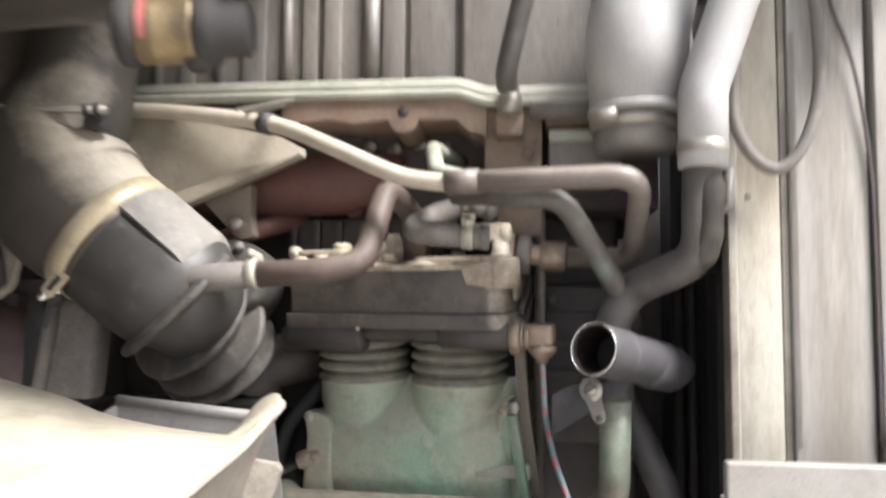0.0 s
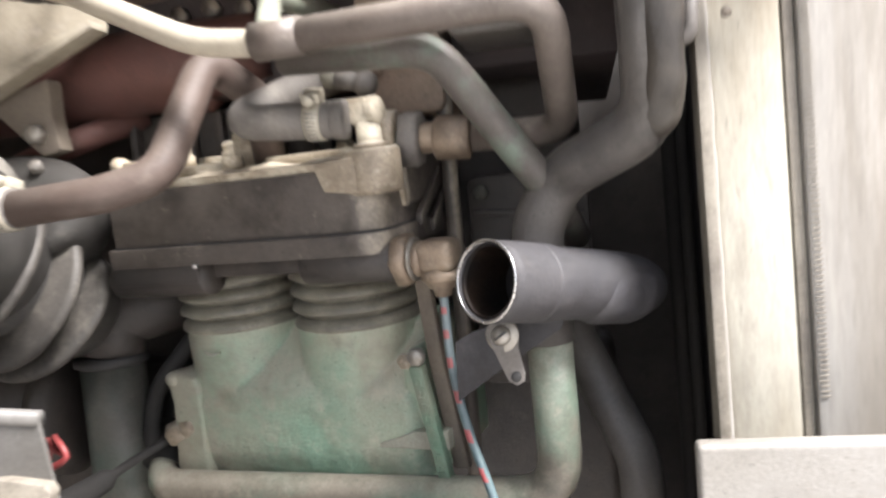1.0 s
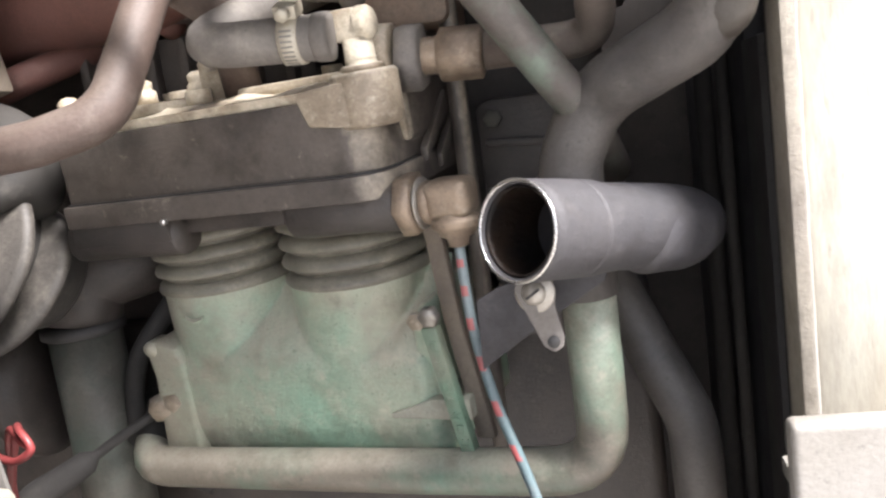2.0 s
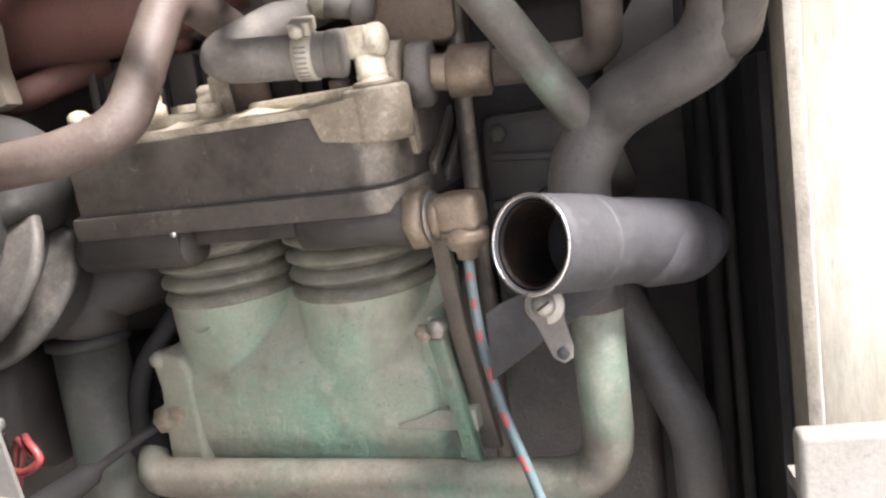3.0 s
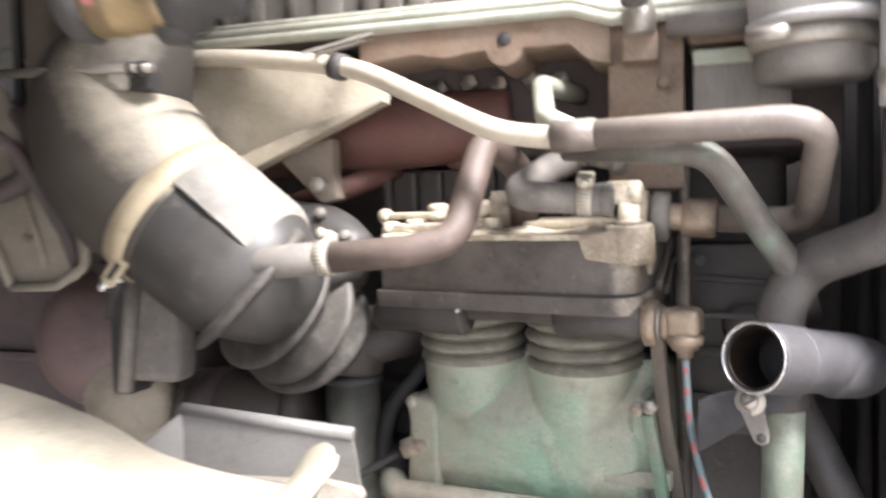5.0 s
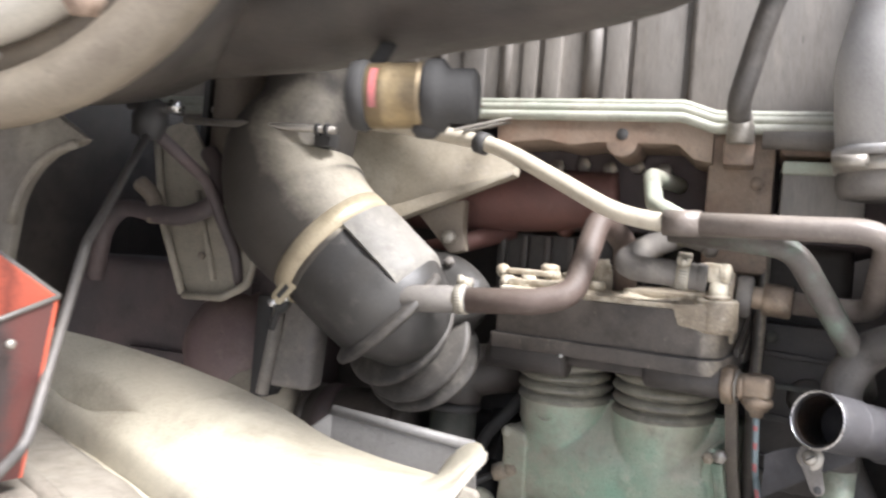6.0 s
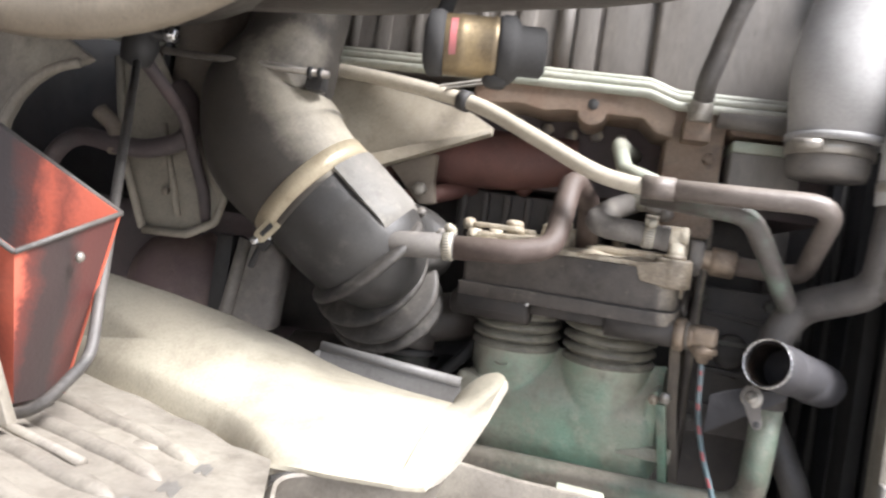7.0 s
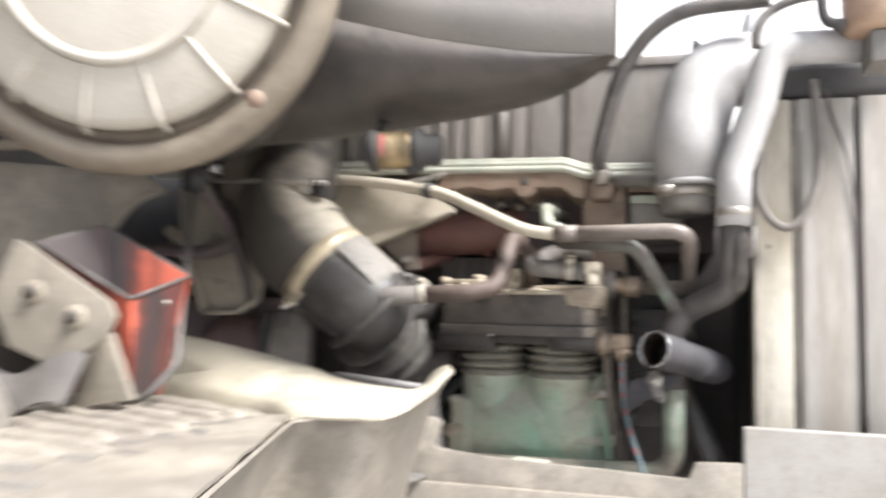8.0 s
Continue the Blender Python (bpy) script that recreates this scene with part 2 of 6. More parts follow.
M = dict(
    cast_green=mat("green paint on casting", (0.275, 0.425, 0.31), (0.44, 0.42, 0.325), 0.4, (0.66, 0.6, 0.475), 0.38, 0.32, blotch=8, bump=0.9, oil=0.28, dust_lit=0.6, lie=(-0.5, -0.2, 0.8), start=0.85, dirt=0.6, worn=((-0.04, 1.1, 0.95), (-0.13, 0.02, 0.03))),
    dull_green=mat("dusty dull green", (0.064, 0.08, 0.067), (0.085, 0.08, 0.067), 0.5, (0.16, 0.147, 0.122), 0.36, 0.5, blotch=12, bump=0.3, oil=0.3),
    pipe_green=mat("chipped green pipe paint", (0.175, 0.265, 0.2), (0.21, 0.187, 0.15), 0.6, (0.41, 0.37, 0.3), 0.38, 0.3, blotch=12, bump=0.35, oil=0.4, dust_lit=0.6, start=0.7, dirt=0.5),
    cast_grey=mat("dusty cast iron", (0.15, 0.138, 0.13), (0.20, 0.182, 0.16), 0.5, (0.32, 0.288, 0.25), 0.33, 0.6, bump=0.4, oil=0.45, dust_lit=0.4),
    # its pale tone on right-front faces paints the sunlit corner of the head
    head_dark=mat("dark head casting, sunlit corner painted in", (0.066, 0.056, 0.049), (0.1, 0.085, 0.073), 0.5, (0.62, 0.54, 0.42), 0.22, 0.4, bump=0.35, blotch=13, oil=0.6, dust_lit=0.9, lie=(0.6, -0.78, 0.2), start=1.23, dirt=0.5),
    head_top=mat("dusty aluminium cover", (0.60, 0.545, 0.435), (0.36, 0.30, 0.22), 0.5, (0.72, 0.655, 0.53), 0.42, 0.4, blotch=26, bump=0.6, oil=0.45),
    fin_grey=mat("olive grey fins", (0.255, 0.24, 0.188), (0.135, 0.125, 0.102), 0.5, (0.42, 0.39, 0.305), 0.38, 0.42, oil=0.4, dust_lit=0.3),
    steel_pipe=mat("grey painted steel pipe", (0.078, 0.072, 0.068), (0.105, 0.094, 0.084), 0.5, (0.195, 0.176, 0.152), 0.3, 0.46, bump=0.55, blotch=12, oil=0.5, dust_lit=0.2),
    warm_pipe=mat("brown grey pipe", (0.165, 0.14, 0.122), (0.125, 0.102, 0.087), 0.5, (0.3, 0.265, 0.222), 0.3, 0.4, bump=0.45, blotch=14, oil=0.35, dust_lit=0.4),
    copper_pipe=mat("dusty copper pipe", (0.076, 0.052, 0.042), (0.088, 0.063, 0.052), 0.5, (0.14, 0.114, 0.095), 0.4, 0.56, bump=0.5, blotch=14, dust_lit=0.35, dirt=0.5),
    cut_pipe=mat("grey coated hose", (0.038, 0.037, 0.041), (0.05, 0.047, 0.049), 0.5, (0.092, 0.085, 0.082), 0.34, 0.58, bump=0.6, blotch=14, dirt=0.6),
    black=mat("black rubber", (0.03, 0.029, 0.029), (0.042, 0.04, 0.038), 0.5, (0.08, 0.074, 0.068), 0.18, 0.55),
    gloss_black=mat("black enamel", (0.02, 0.02, 0.023), (0.027, 0.027, 0.03), 0.5, (0.042, 0.041, 0.042), 0.15, 0.5, bump=0.3, blotch=9, dirt=0.2),
    rubber=mat("dusty grey rubber hose", (0.118, 0.107, 0.096), (0.155, 0.14, 0.124), 0.5, (0.26, 0.235, 0.2), 0.38, 0.7, blotch=12, bump=0.35, dirt=0.4),
    clamp=mat("dusty zinc clamp", (0.46, 0.43, 0.355), (0.36, 0.32, 0.25), 0.5, (0.55, 0.50, 0.41), 0.4, 0.42, 0.25, blotch=30, dirt=0.4),
    yellow_pipe=mat("cream nylon pipe", (0.50, 0.45, 0.36), (0.42, 0.375, 0.30), 0.5, (0.56, 0.52, 0.44), 0.36, 0.3, bump=0.12, blotch=14, dirt=0.3),
    brass=mat("tarnished brass", (0.34, 0.262, 0.19), (0.22, 0.168, 0.125), 0.5, (0.42, 0.365, 0.29), 0.4, 0.42, 0.4, blotch=26, bump=0.4, oil=0.35),
    steel=mat("zinc plated steel", (0.40, 0.375, 0.335), (0.28, 0.257, 0.225), 0.5, (0.42, 0.375, 0.315), 0.35, 0.35, 0.55, blotch=20),
    bright=mat("bright bare steel", (0.75, 0.74, 0.72), (0.6, 0.58, 0.55), 0.4, DUST, 0.1, 0.22, 0.95, bump=0.1, dirt=0.2),
    rust=mat("rusty iron", (0.215, 0.142, 0.1), (0.25, 0.192, 0.145), 0.5, (0.3, 0.245, 0.19), 0.36, 0.7, bump=0.6, blotch=14, oil=0.4, dirt=0.6),
    manifold=mat("red brown manifold", (0.135, 0.058, 0.046), (0.10, 0.05, 0.043), 0.5, (0.20, 0.12, 0.10), 0.33, 0.6, bump=0.5, oil=0.3),
    tan=mat("tan painted bracket", (0.34, 0.305, 0.24), (0.25, 0.218, 0.168), 0.5, DUST, 0.35, 0.5, blotch=12),
    # pale tone facing up and right: part dust, part daylight painted in
    duct=mat("black duct, dust and painted daylight", (0.036, 0.032, 0.028), (0.058, 0.05, 0.041), 0.5, (0.48, 0.43, 0.34), 0.12, 0.6, bump=0.15, blotch=5, dust_lit=0.95, lie=(0.5, -0.4, 0.8), start=1.08, dirt=0.3),
    # darkened below the ridge tone to put shade into the grooves
    bellows=mat("dusty bellows with groove shade", (0.038, 0.036, 0.034), (0.058, 0.054, 0.049), 0.5, (0.16, 0.146, 0.128), 0.32, 0.42, blotch=8, oil=0.2),
    # same rubber as the bellows, paler to paint in sun on its top
    plate=mat("dusty rubber in a sunlit tone", (0.215, 0.20, 0.178), (0.16, 0.15, 0.132), 0.5, (0.33, 0.305, 0.262), 0.42, 0.55, blotch=12),
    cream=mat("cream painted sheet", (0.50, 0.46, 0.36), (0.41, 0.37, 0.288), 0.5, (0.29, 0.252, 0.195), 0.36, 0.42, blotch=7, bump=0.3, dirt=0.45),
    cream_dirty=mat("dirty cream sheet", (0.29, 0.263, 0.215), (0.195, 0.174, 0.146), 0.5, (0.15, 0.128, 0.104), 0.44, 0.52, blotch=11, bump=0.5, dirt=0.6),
    post=mat("stained cream post", (0.415, 0.392, 0.33), (0.265, 0.228, 0.168), 0.42, (0.355, 0.322, 0.262), 0.4, 0.45, blotch=17, streak=0.2, bump=0.2, dirt=0.5),
    panel=mat("stained grey beige panel", (0.375, 0.36, 0.335), (0.235, 0.212, 0.18), 0.5, (0.44, 0.415, 0.375), 0.36, 0.45, blotch=13, streak=0.1, bump=0.15),
    brown=mat("dim brown paint", (0.20, 0.165, 0.125), (0.15, 0.125, 0.10), 0.5, (0.28, 0.24, 0.18), 0.3, 0.6),
    umber=mat("dark umber housing", (0.085, 0.062, 0.06), (0.06, 0.05, 0.05), 0.5, (0.14, 0.12, 0.11), 0.3, 0.65),
    inner_black=mat("oily black and dark depth", (0.007, 0.0065, 0.0065), (0.02, 0.013, 0.009), 0.5, (0.15, 0.085, 0.05), 0.2, 0.3, blotch=45, bump=0.9),
    dim_sheet=mat("dim grey beige sheet", (0.20, 0.188, 0.17), (0.15, 0.14, 0.125), 0.5, (0.27, 0.247, 0.215), 0.35, 0.4, blotch=14, bump=0.2),
    grey_sheet=mat("light grey sheet", (0.165, 0.159, 0.15), (0.13, 0.123, 0.113), 0.5, (0.15, 0.136, 0.118), 0.35, 0.5, blotch=6, bump=0.2, dirt=0.5),
    tray=mat("pale folded tray paint", (0.285, 0.27, 0.247), (0.235, 0.219, 0.193), 0.5, (0.2, 0.179, 0.148), 0.36, 0.45, blotch=8, bump=0.25, dirt=0.5),
    flange=mat("cream rolled flange paint", (0.42, 0.41, 0.345), (0.33, 0.345, 0.285), 0.5, (0.36, 0.325, 0.27), 0.36, 0.45, blotch=12),
    cover=mat("grey ribbed cover paint", (0.165, 0.152, 0.138), (0.2, 0.182, 0.162), 0.5, (0.27, 0.243, 0.208), 0.35, 0.45, blotch=14, streak=0.2, dirt=0.6),
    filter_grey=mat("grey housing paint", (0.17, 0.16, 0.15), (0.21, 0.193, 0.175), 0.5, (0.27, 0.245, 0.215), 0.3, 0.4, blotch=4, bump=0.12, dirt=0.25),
    lid=mat("beige grey lid paint", (0.46, 0.43, 0.375), (0.39, 0.36, 0.305), 0.4, (0.36, 0.32, 0.26), 0.34, 0.38, blotch=6, bump=0.12, dirt=0.2),
    gold=mat("gold plated canister", (0.27, 0.2, 0.105), (0.17, 0.13, 0.08), 0.5, (0.15, 0.12, 0.085), 0.35, 0.4, 0.6, blotch=25),
    red=mat("faded red plastic", (0.26, 0.045, 0.045), (0.17, 0.045, 0.042), 0.4, DUST, 0.25, 0.4),
    blue=mat("teal cable sheath", (0.105, 0.16, 0.17), (0.15, 0.178, 0.188), 0.5, DUST, 0.3, 0.3, dirt=0.2),
    pale_pipe=mat("light grey painted pipe", (0.40, 0.39, 0.38), (0.34, 0.33, 0.32), 0.5, (0.30, 0.275, 0.245), 0.3, 0.55, blotch=7, dirt=0.25),
    bottle=mat("amber brown plastic", (0.40, 0.27, 0.18), (0.36, 0.25, 0.18), 0.5, DUST, 0.2, 0.4),
    ground=mat("dusty concrete ground", (0.46, 0.44, 0.41), (0.38, 0.36, 0.335), 0.5, (0.5, 0.47, 0.43), 0.3, 0.9, grain=20, blotch=1.5, dirt=0.3),
    worn_pipe=mat("grey pipe with green traces", (0.088, 0.076, 0.067), (0.18, 0.26, 0.2), -0.12, (0.17, 0.147, 0.124), 0.35, 0.42, blotch=24, bump=0.5, oil=0.2),
    # dusty, and lifted above the bellows tone for light on the ridges
    ridge=mat("dusty rubber ridge in a lit tone", (0.092, 0.083, 0.073), (0.055, 0.05, 0.045), 0.5, (0.2, 0.18, 0.152), 0.42, 0.52, blotch=12, bump=0.4, dirt=0.6),
    band=mat("cream steel band", (0.55, 0.475, 0.33), (0.44, 0.37, 0.26), 0.5, (0.60, 0.55, 0.44), 0.3, 0.35, 0.2),
    soot=mat("black oily soot", (0.03, 0.025, 0.023), (0.055, 0.045, 0.038), 0.5, (0.11, 0.098, 0.078), 0.3, 0.36, bump=0.6, blotch=14, oil=0.3),
    tar=mat("oily tar crust", (0.03, 0.026, 0.023), (0.055, 0.047, 0.038), 0.5, (0.085, 0.074, 0.06), 0.22, 0.3, bump=1.0, grain=14, blotch=20),
    mark=mat("faded red print", (0.36, 0.085, 0.085), (0.25, 0.1, 0.095), 0.5, DUST, 0.25, 0.4, dirt=0.2),
    strap_green=mat("bright green strap paint", (0.13, 0.26, 0.18), (0.19, 0.22, 0.165), 0.45, (0.32, 0.31, 0.25), 0.36, 0.45, blotch=18),
    arch=mat("dim dusty arch paint", (0.28, 0.25, 0.20), (0.20, 0.178, 0.143), 0.5, (0.34, 0.30, 0.235), 0.35, 0.55, blotch=9, bump=0.15),
    # oily grime, blackened further to stand in for shade deep in the bay
    grime=mat("oily grime and shade black", (0.036, 0.032, 0.029), (0.062, 0.052, 0.045), 0.5, (0.125, 0.108, 0.09), 0.28, 0.45, bump=0.6, blotch=13, oil=0.4, dust_lit=0.35),
    cap_black=mat("matt black cap", (0.022, 0.021, 0.02), (0.03, 0.028, 0.026), 0.5, (0.07, 0.062, 0.055), 0.3, 0.8),
    rim_tan=mat("rusty tan rim", (0.215, 0.182, 0.138), (0.165, 0.138, 0.106), 0.5, (0.27, 0.235, 0.18), 0.37, 0.45, blotch=9, bump=0.15, oil=0.2),
    plum=mat("dull plum housing", (0.125, 0.085, 0.085), (0.16, 0.115, 0.10), 0.5, (0.22, 0.175, 0.15), 0.35, 0.5, blotch=10, bump=0.3),
    boss=mat("stained dusty casting", (0.33, 0.275, 0.205), (0.21, 0.17, 0.125), 0.5, (0.62, 0.56, 0.45), 0.4, 0.42, blotch=30, bump=0.4, oil=0.3, dust_lit=0.7, start=0.95),
    white_wall=mat("white wall paint", (0.8, 0.79, 0.77), (0.72, 0.71, 0.69), 0.4, (0.6, 0.58, 0.55), 0.15, 0.8, grain=8, blotch=0.8, dirt=0.1),
    red_wall=mat("faded red plastic sheet", (0.5, 0.2, 0.18), (0.45, 0.22, 0.2), 0.4, (0.5, 0.35, 0.32), 0.2, 0.6, grain=8, blotch=8),
    pale_green=mat("pale green paint", (0.38, 0.43, 0.345), (0.34, 0.335, 0.27), 0.5, (0.42, 0.385, 0.31), 0.4, 0.5, blotch=14),
)


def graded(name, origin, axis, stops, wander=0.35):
    """Old paint that changes tone along an axis (its length is the span), with a ragged transition."""
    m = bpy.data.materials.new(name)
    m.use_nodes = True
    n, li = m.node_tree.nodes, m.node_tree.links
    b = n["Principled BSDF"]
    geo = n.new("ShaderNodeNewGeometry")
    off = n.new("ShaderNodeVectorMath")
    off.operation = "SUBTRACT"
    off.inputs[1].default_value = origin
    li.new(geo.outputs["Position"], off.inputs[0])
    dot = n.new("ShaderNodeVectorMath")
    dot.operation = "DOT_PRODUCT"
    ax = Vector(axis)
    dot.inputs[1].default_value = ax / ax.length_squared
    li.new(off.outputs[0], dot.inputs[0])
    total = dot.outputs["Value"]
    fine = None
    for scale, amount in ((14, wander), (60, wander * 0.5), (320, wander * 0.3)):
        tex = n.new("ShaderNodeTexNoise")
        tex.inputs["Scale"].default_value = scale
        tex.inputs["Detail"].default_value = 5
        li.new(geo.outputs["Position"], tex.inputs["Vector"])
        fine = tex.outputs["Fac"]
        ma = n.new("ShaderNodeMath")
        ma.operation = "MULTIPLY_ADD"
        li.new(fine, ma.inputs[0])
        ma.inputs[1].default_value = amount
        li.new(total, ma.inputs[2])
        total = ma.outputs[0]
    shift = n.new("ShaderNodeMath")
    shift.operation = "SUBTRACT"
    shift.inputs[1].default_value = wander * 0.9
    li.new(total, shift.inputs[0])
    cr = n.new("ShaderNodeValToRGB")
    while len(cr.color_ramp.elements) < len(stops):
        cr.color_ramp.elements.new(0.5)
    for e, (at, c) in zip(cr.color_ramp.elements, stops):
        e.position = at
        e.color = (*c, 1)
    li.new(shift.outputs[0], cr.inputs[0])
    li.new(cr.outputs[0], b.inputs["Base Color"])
    b.inputs["Roughness"].default_value = 0.5
    bp = n.new("ShaderNodeBump")
    bp.inputs["Strength"].default_value = 0.12
    bp.inputs["Distance"].default_value = 0.002
    li.new(fine, bp.inputs["Height"])
    li.new(bp.outputs[0], b.inputs["Normal"])
    return m


BLACKISH, MAROON, ORANGE = (0.07, 0.058, 0.056), (0.095, 0.033, 0.03), (0.55, 0.13, 0.08)
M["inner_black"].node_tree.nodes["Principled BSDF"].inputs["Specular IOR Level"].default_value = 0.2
M["box_inner"] = graded("near-black to orange inside wall", (-0.464, 0.608, 1.193), (0.1079, 0.0136, -0.0048), ((0.0, BLACKISH), (0.25, BLACKISH), (0.42, (0.16, 0.06, 0.048)), (0.55, ORANGE), (0.66, (0.27, 0.075, 0.052)), (0.76, ORANGE), (1.0, (0.6, 0.13, 0.075))))
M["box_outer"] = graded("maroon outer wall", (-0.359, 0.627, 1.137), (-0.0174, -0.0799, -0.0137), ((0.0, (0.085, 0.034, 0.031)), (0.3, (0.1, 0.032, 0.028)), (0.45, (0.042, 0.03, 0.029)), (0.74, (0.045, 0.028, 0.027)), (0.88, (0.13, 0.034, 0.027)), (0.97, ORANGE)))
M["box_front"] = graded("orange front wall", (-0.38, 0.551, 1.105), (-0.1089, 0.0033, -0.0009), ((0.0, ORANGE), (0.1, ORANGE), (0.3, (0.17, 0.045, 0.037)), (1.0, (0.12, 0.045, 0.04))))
M["box_side"] = graded("near-black side wall", (-0.49, 0.535, 1.162), (0.026, 0.073, 0.031), ((0.0, BLACKISH), (0.7, BLACKISH), (1.0, (0.09, 0.05, 0.045))))


# ---- building helpers ----
AT = {}


def V(*a):
    return Vector(a)


def link_mesh(name, bm, material, parent=None, label=""):
    """One mesh object from a bmesh in world coordinates; its origin at its own base."""
    bmesh.ops.recalc_face_normals(bm, faces=bm.faces)
    lo = Vector([min(v.co[k] for v in bm.verts) for k in range(3)])
    hi = Vector([max(v.co[k] for v in bm.verts) for k in range(3)])
    base = Vector(((lo.x + hi.x) / 2, (lo.y + hi.y) / 2, lo.z))
    bmesh.ops.translate(bm, verts=bm.verts, vec=-base)
    me = bpy.data.meshes.new(name)
    bm.to_mesh(me)
    bm.free()
    me.materials.append(M[material])
    ob = new(name, me)
    AT[ob.name] = base
    if parent is not None:
        ob.parent = parent
        ob.location = base - AT[parent.name]
    else:
        ob.location = base
    if label:
        ob["label"] = label
    return ob


def part(name, bm, material, parent, label=""):
    return link_mesh(name, bm, material, parent, label)


def solo(name, bm, material, label, category, group="", kind=""):
    return tagged(link_mesh(name, bm, material), label, category, group, kind)


def thing(name, at, label, category, group="", kind=""):
    e = new(name)
    e.empty_display_size = 0.02
    e.location = at
    AT[e.name] = Vector(at)
    return tagged(e, label, category, group, kind)


def smooth(bm, sharp=35):
    for f in bm.faces:
        f.smooth = True
    for e in bm.edges:
        if len(e.link_faces) == 2 and e.calc_face_angle(0) > radians(sharp):
            e.smooth = False
    return bm


def fillet(pts, rad, step=6):
    """A path of straight runs with rounded bends."""
    pts = [Vector(p) for p in pts]
    rads = rad if isinstance(rad, (list, tuple)) else [rad] * len(pts)
    out = [pts[0]]
    for i in range(1, len(pts) - 1):
        a, p, c = pts[i - 1], pts[i], pts[i + 1]
        u, w = (a - p), (c - p)
        ang = u.angle(w)
        d = min(rads[i] / max(math.tan(ang / 2), 1e-3), u.length * 0.48, w.length * 0.48)
        s, e = p + u.normalized() * d, p + w.normalized() * d
        for k in range(step + 1):
            t = k / step
            out.append(s * (1 - t) ** 2 + p * 2 * t * (1 - t) + e * t * t)
    out.append(pts[-1])
    return out


def curve_through(pts, n=8):
    """A smooth path through the points."""
    pts = [Vector(p) for p in pts]
    q = [2 * pts[0] - pts[1]] + pts + [2 * pts[-1] - pts[-2]]
    out = []
    for i in range(1, len(q) - 2):
        a, b, c, d = q[i - 1:i + 3]
        for k in range(n):
            t = k / n
            out.append(0.5 * (2 * b + (c - a) * t + (2 * a - 5 * b + 4 * c - d) * t * t + (3 * b - a - 3 * c + d) * t ** 3))
    out.append(pts[-1])
    return out


def tube(path, radius, segs=20, wall=0.0, caps=True, bm=None, wobble=0.0, seed=0.0):
    """A round tube along a dense path; radius one number or a function of 0..1; wall: hollow with this thickness."""
    bm = bm or bmesh.new()
    path = [Vector(p) for p in path]
    total = [0.0]
    for a, b in zip(path, path[1:]):
        total.append(total[-1] + (b - a).length)
    rf = radius if callable(radius) else (lambda s: radius)
    tan = [(path[min(i + 1, len(path) - 1)] - path[max(i - 1, 0)]).normalized() for i in range(len(path))]
    side = tan[0].orthogonal().normalized()
    frames = []
    for i, t in enumerate(tan):
        side = (side - t * side.dot(t)).normalized()
        frames.append((side.copy(), t.cross(side)))

    def rings(delta):
        out = []
        for i, (p, (u, w)) in enumerate(zip(path, frames)):
            s = total[i] / total[-1]
            ring = []
            for k in range(segs):
                a = 2 * math.pi * k / segs
                d = u * math.cos(a) + w * math.sin(a)
                r = rf(s) + delta
                if wobble:
                    r *= 1 + wobble * noise.noise((p + d * r) * 40 + Vector((seed, 0, 0)))
                ring.append(bm.verts.new(p + d * r))
            out.append(ring)
        return out

    def skin(rs):
        for a, b in zip(rs, rs[1:]):
            for k in range(segs):
                bm.faces.new((a[k], a[(k + 1) % segs], b[(k + 1) % segs], b[k]))

    outer = rings(0.0)
    skin(outer)
    if wall:
        inner = rings(-wall)
        skin(inner)
        for o, i in ((outer[0], inner[0]), (outer[-1], inner[-1])):
            for k in range(segs):
                bm.faces.new((o[k], o[(k + 1) % segs], i[(k + 1) % segs], i[k]))
    elif caps:
        bm.faces.new(outer[0])
        bm.faces.new(outer[-1])
    return smooth(bm)


def axis_matrix(p, direction, spin=0.0):
    """A pose at p whose z axis points along direction."""
    d = Vector(direction).normalized()
    return Matrix.Translation(p) @ d.to_track_quat("Z", "Y").to_matrix().to_4x4() @ Matrix.Rotation(spin, 4, "Z")


def lathe(profile, m, segs=28, bm=None, sharp=30, ring=False):
    """A turned body: profile of (radius, height) along the z axis of m. ring: hollow, the profile closed on itself."""
    bm = bm or bmesh.new()
    rings = []
    for r, h in profile:
        if r < 1e-6:
            rings.append([bm.verts.new(m @ V(0, 0, h))])
        else:
            rings.append([bm.verts.new(m @ V(r * math.cos(2 * math.pi * k / segs), r * math.sin(2 * math.pi * k / segs), h)) for k in range(segs)])
    for a, b in zip(rings, rings[1:] + (rings[:1] if ring else [])):
        for k in range(segs):
            q = (k + 1) % segs
            if len(a) == 1 and len(b) > 1:
                bm.faces.new((a[0], b[k], b[q]))
            elif len(b) == 1 and len(a) > 1:
                bm.faces.new((a[k], a[q], b[0]))
            elif len(a) > 1:
                bm.faces.new((a[k], a[q], b[q], b[k]))
    for r in (rings[0], rings[-1]):
        if len(r) > 2 and not ring:
            bm.faces.new(r)
    return smooth(bm, sharp)


def disc(r, h0, h1, edge=0.0008):
    return [(r - edge, h0), (r, h0 + edge), (r, h1 - edge), (r - edge, h1)]


def hexnut(m, across, height, bm=None):
    """A hexagon nut or bolt head with chamfered ends."""
    r = across / math.sqrt(3)
    c = min(height * 0.15, 0.0015)
    return lathe([(r * 0.88, 0), (r, c), (r, height - c), (r * 0.88, height)], m, 6, bm, 15)


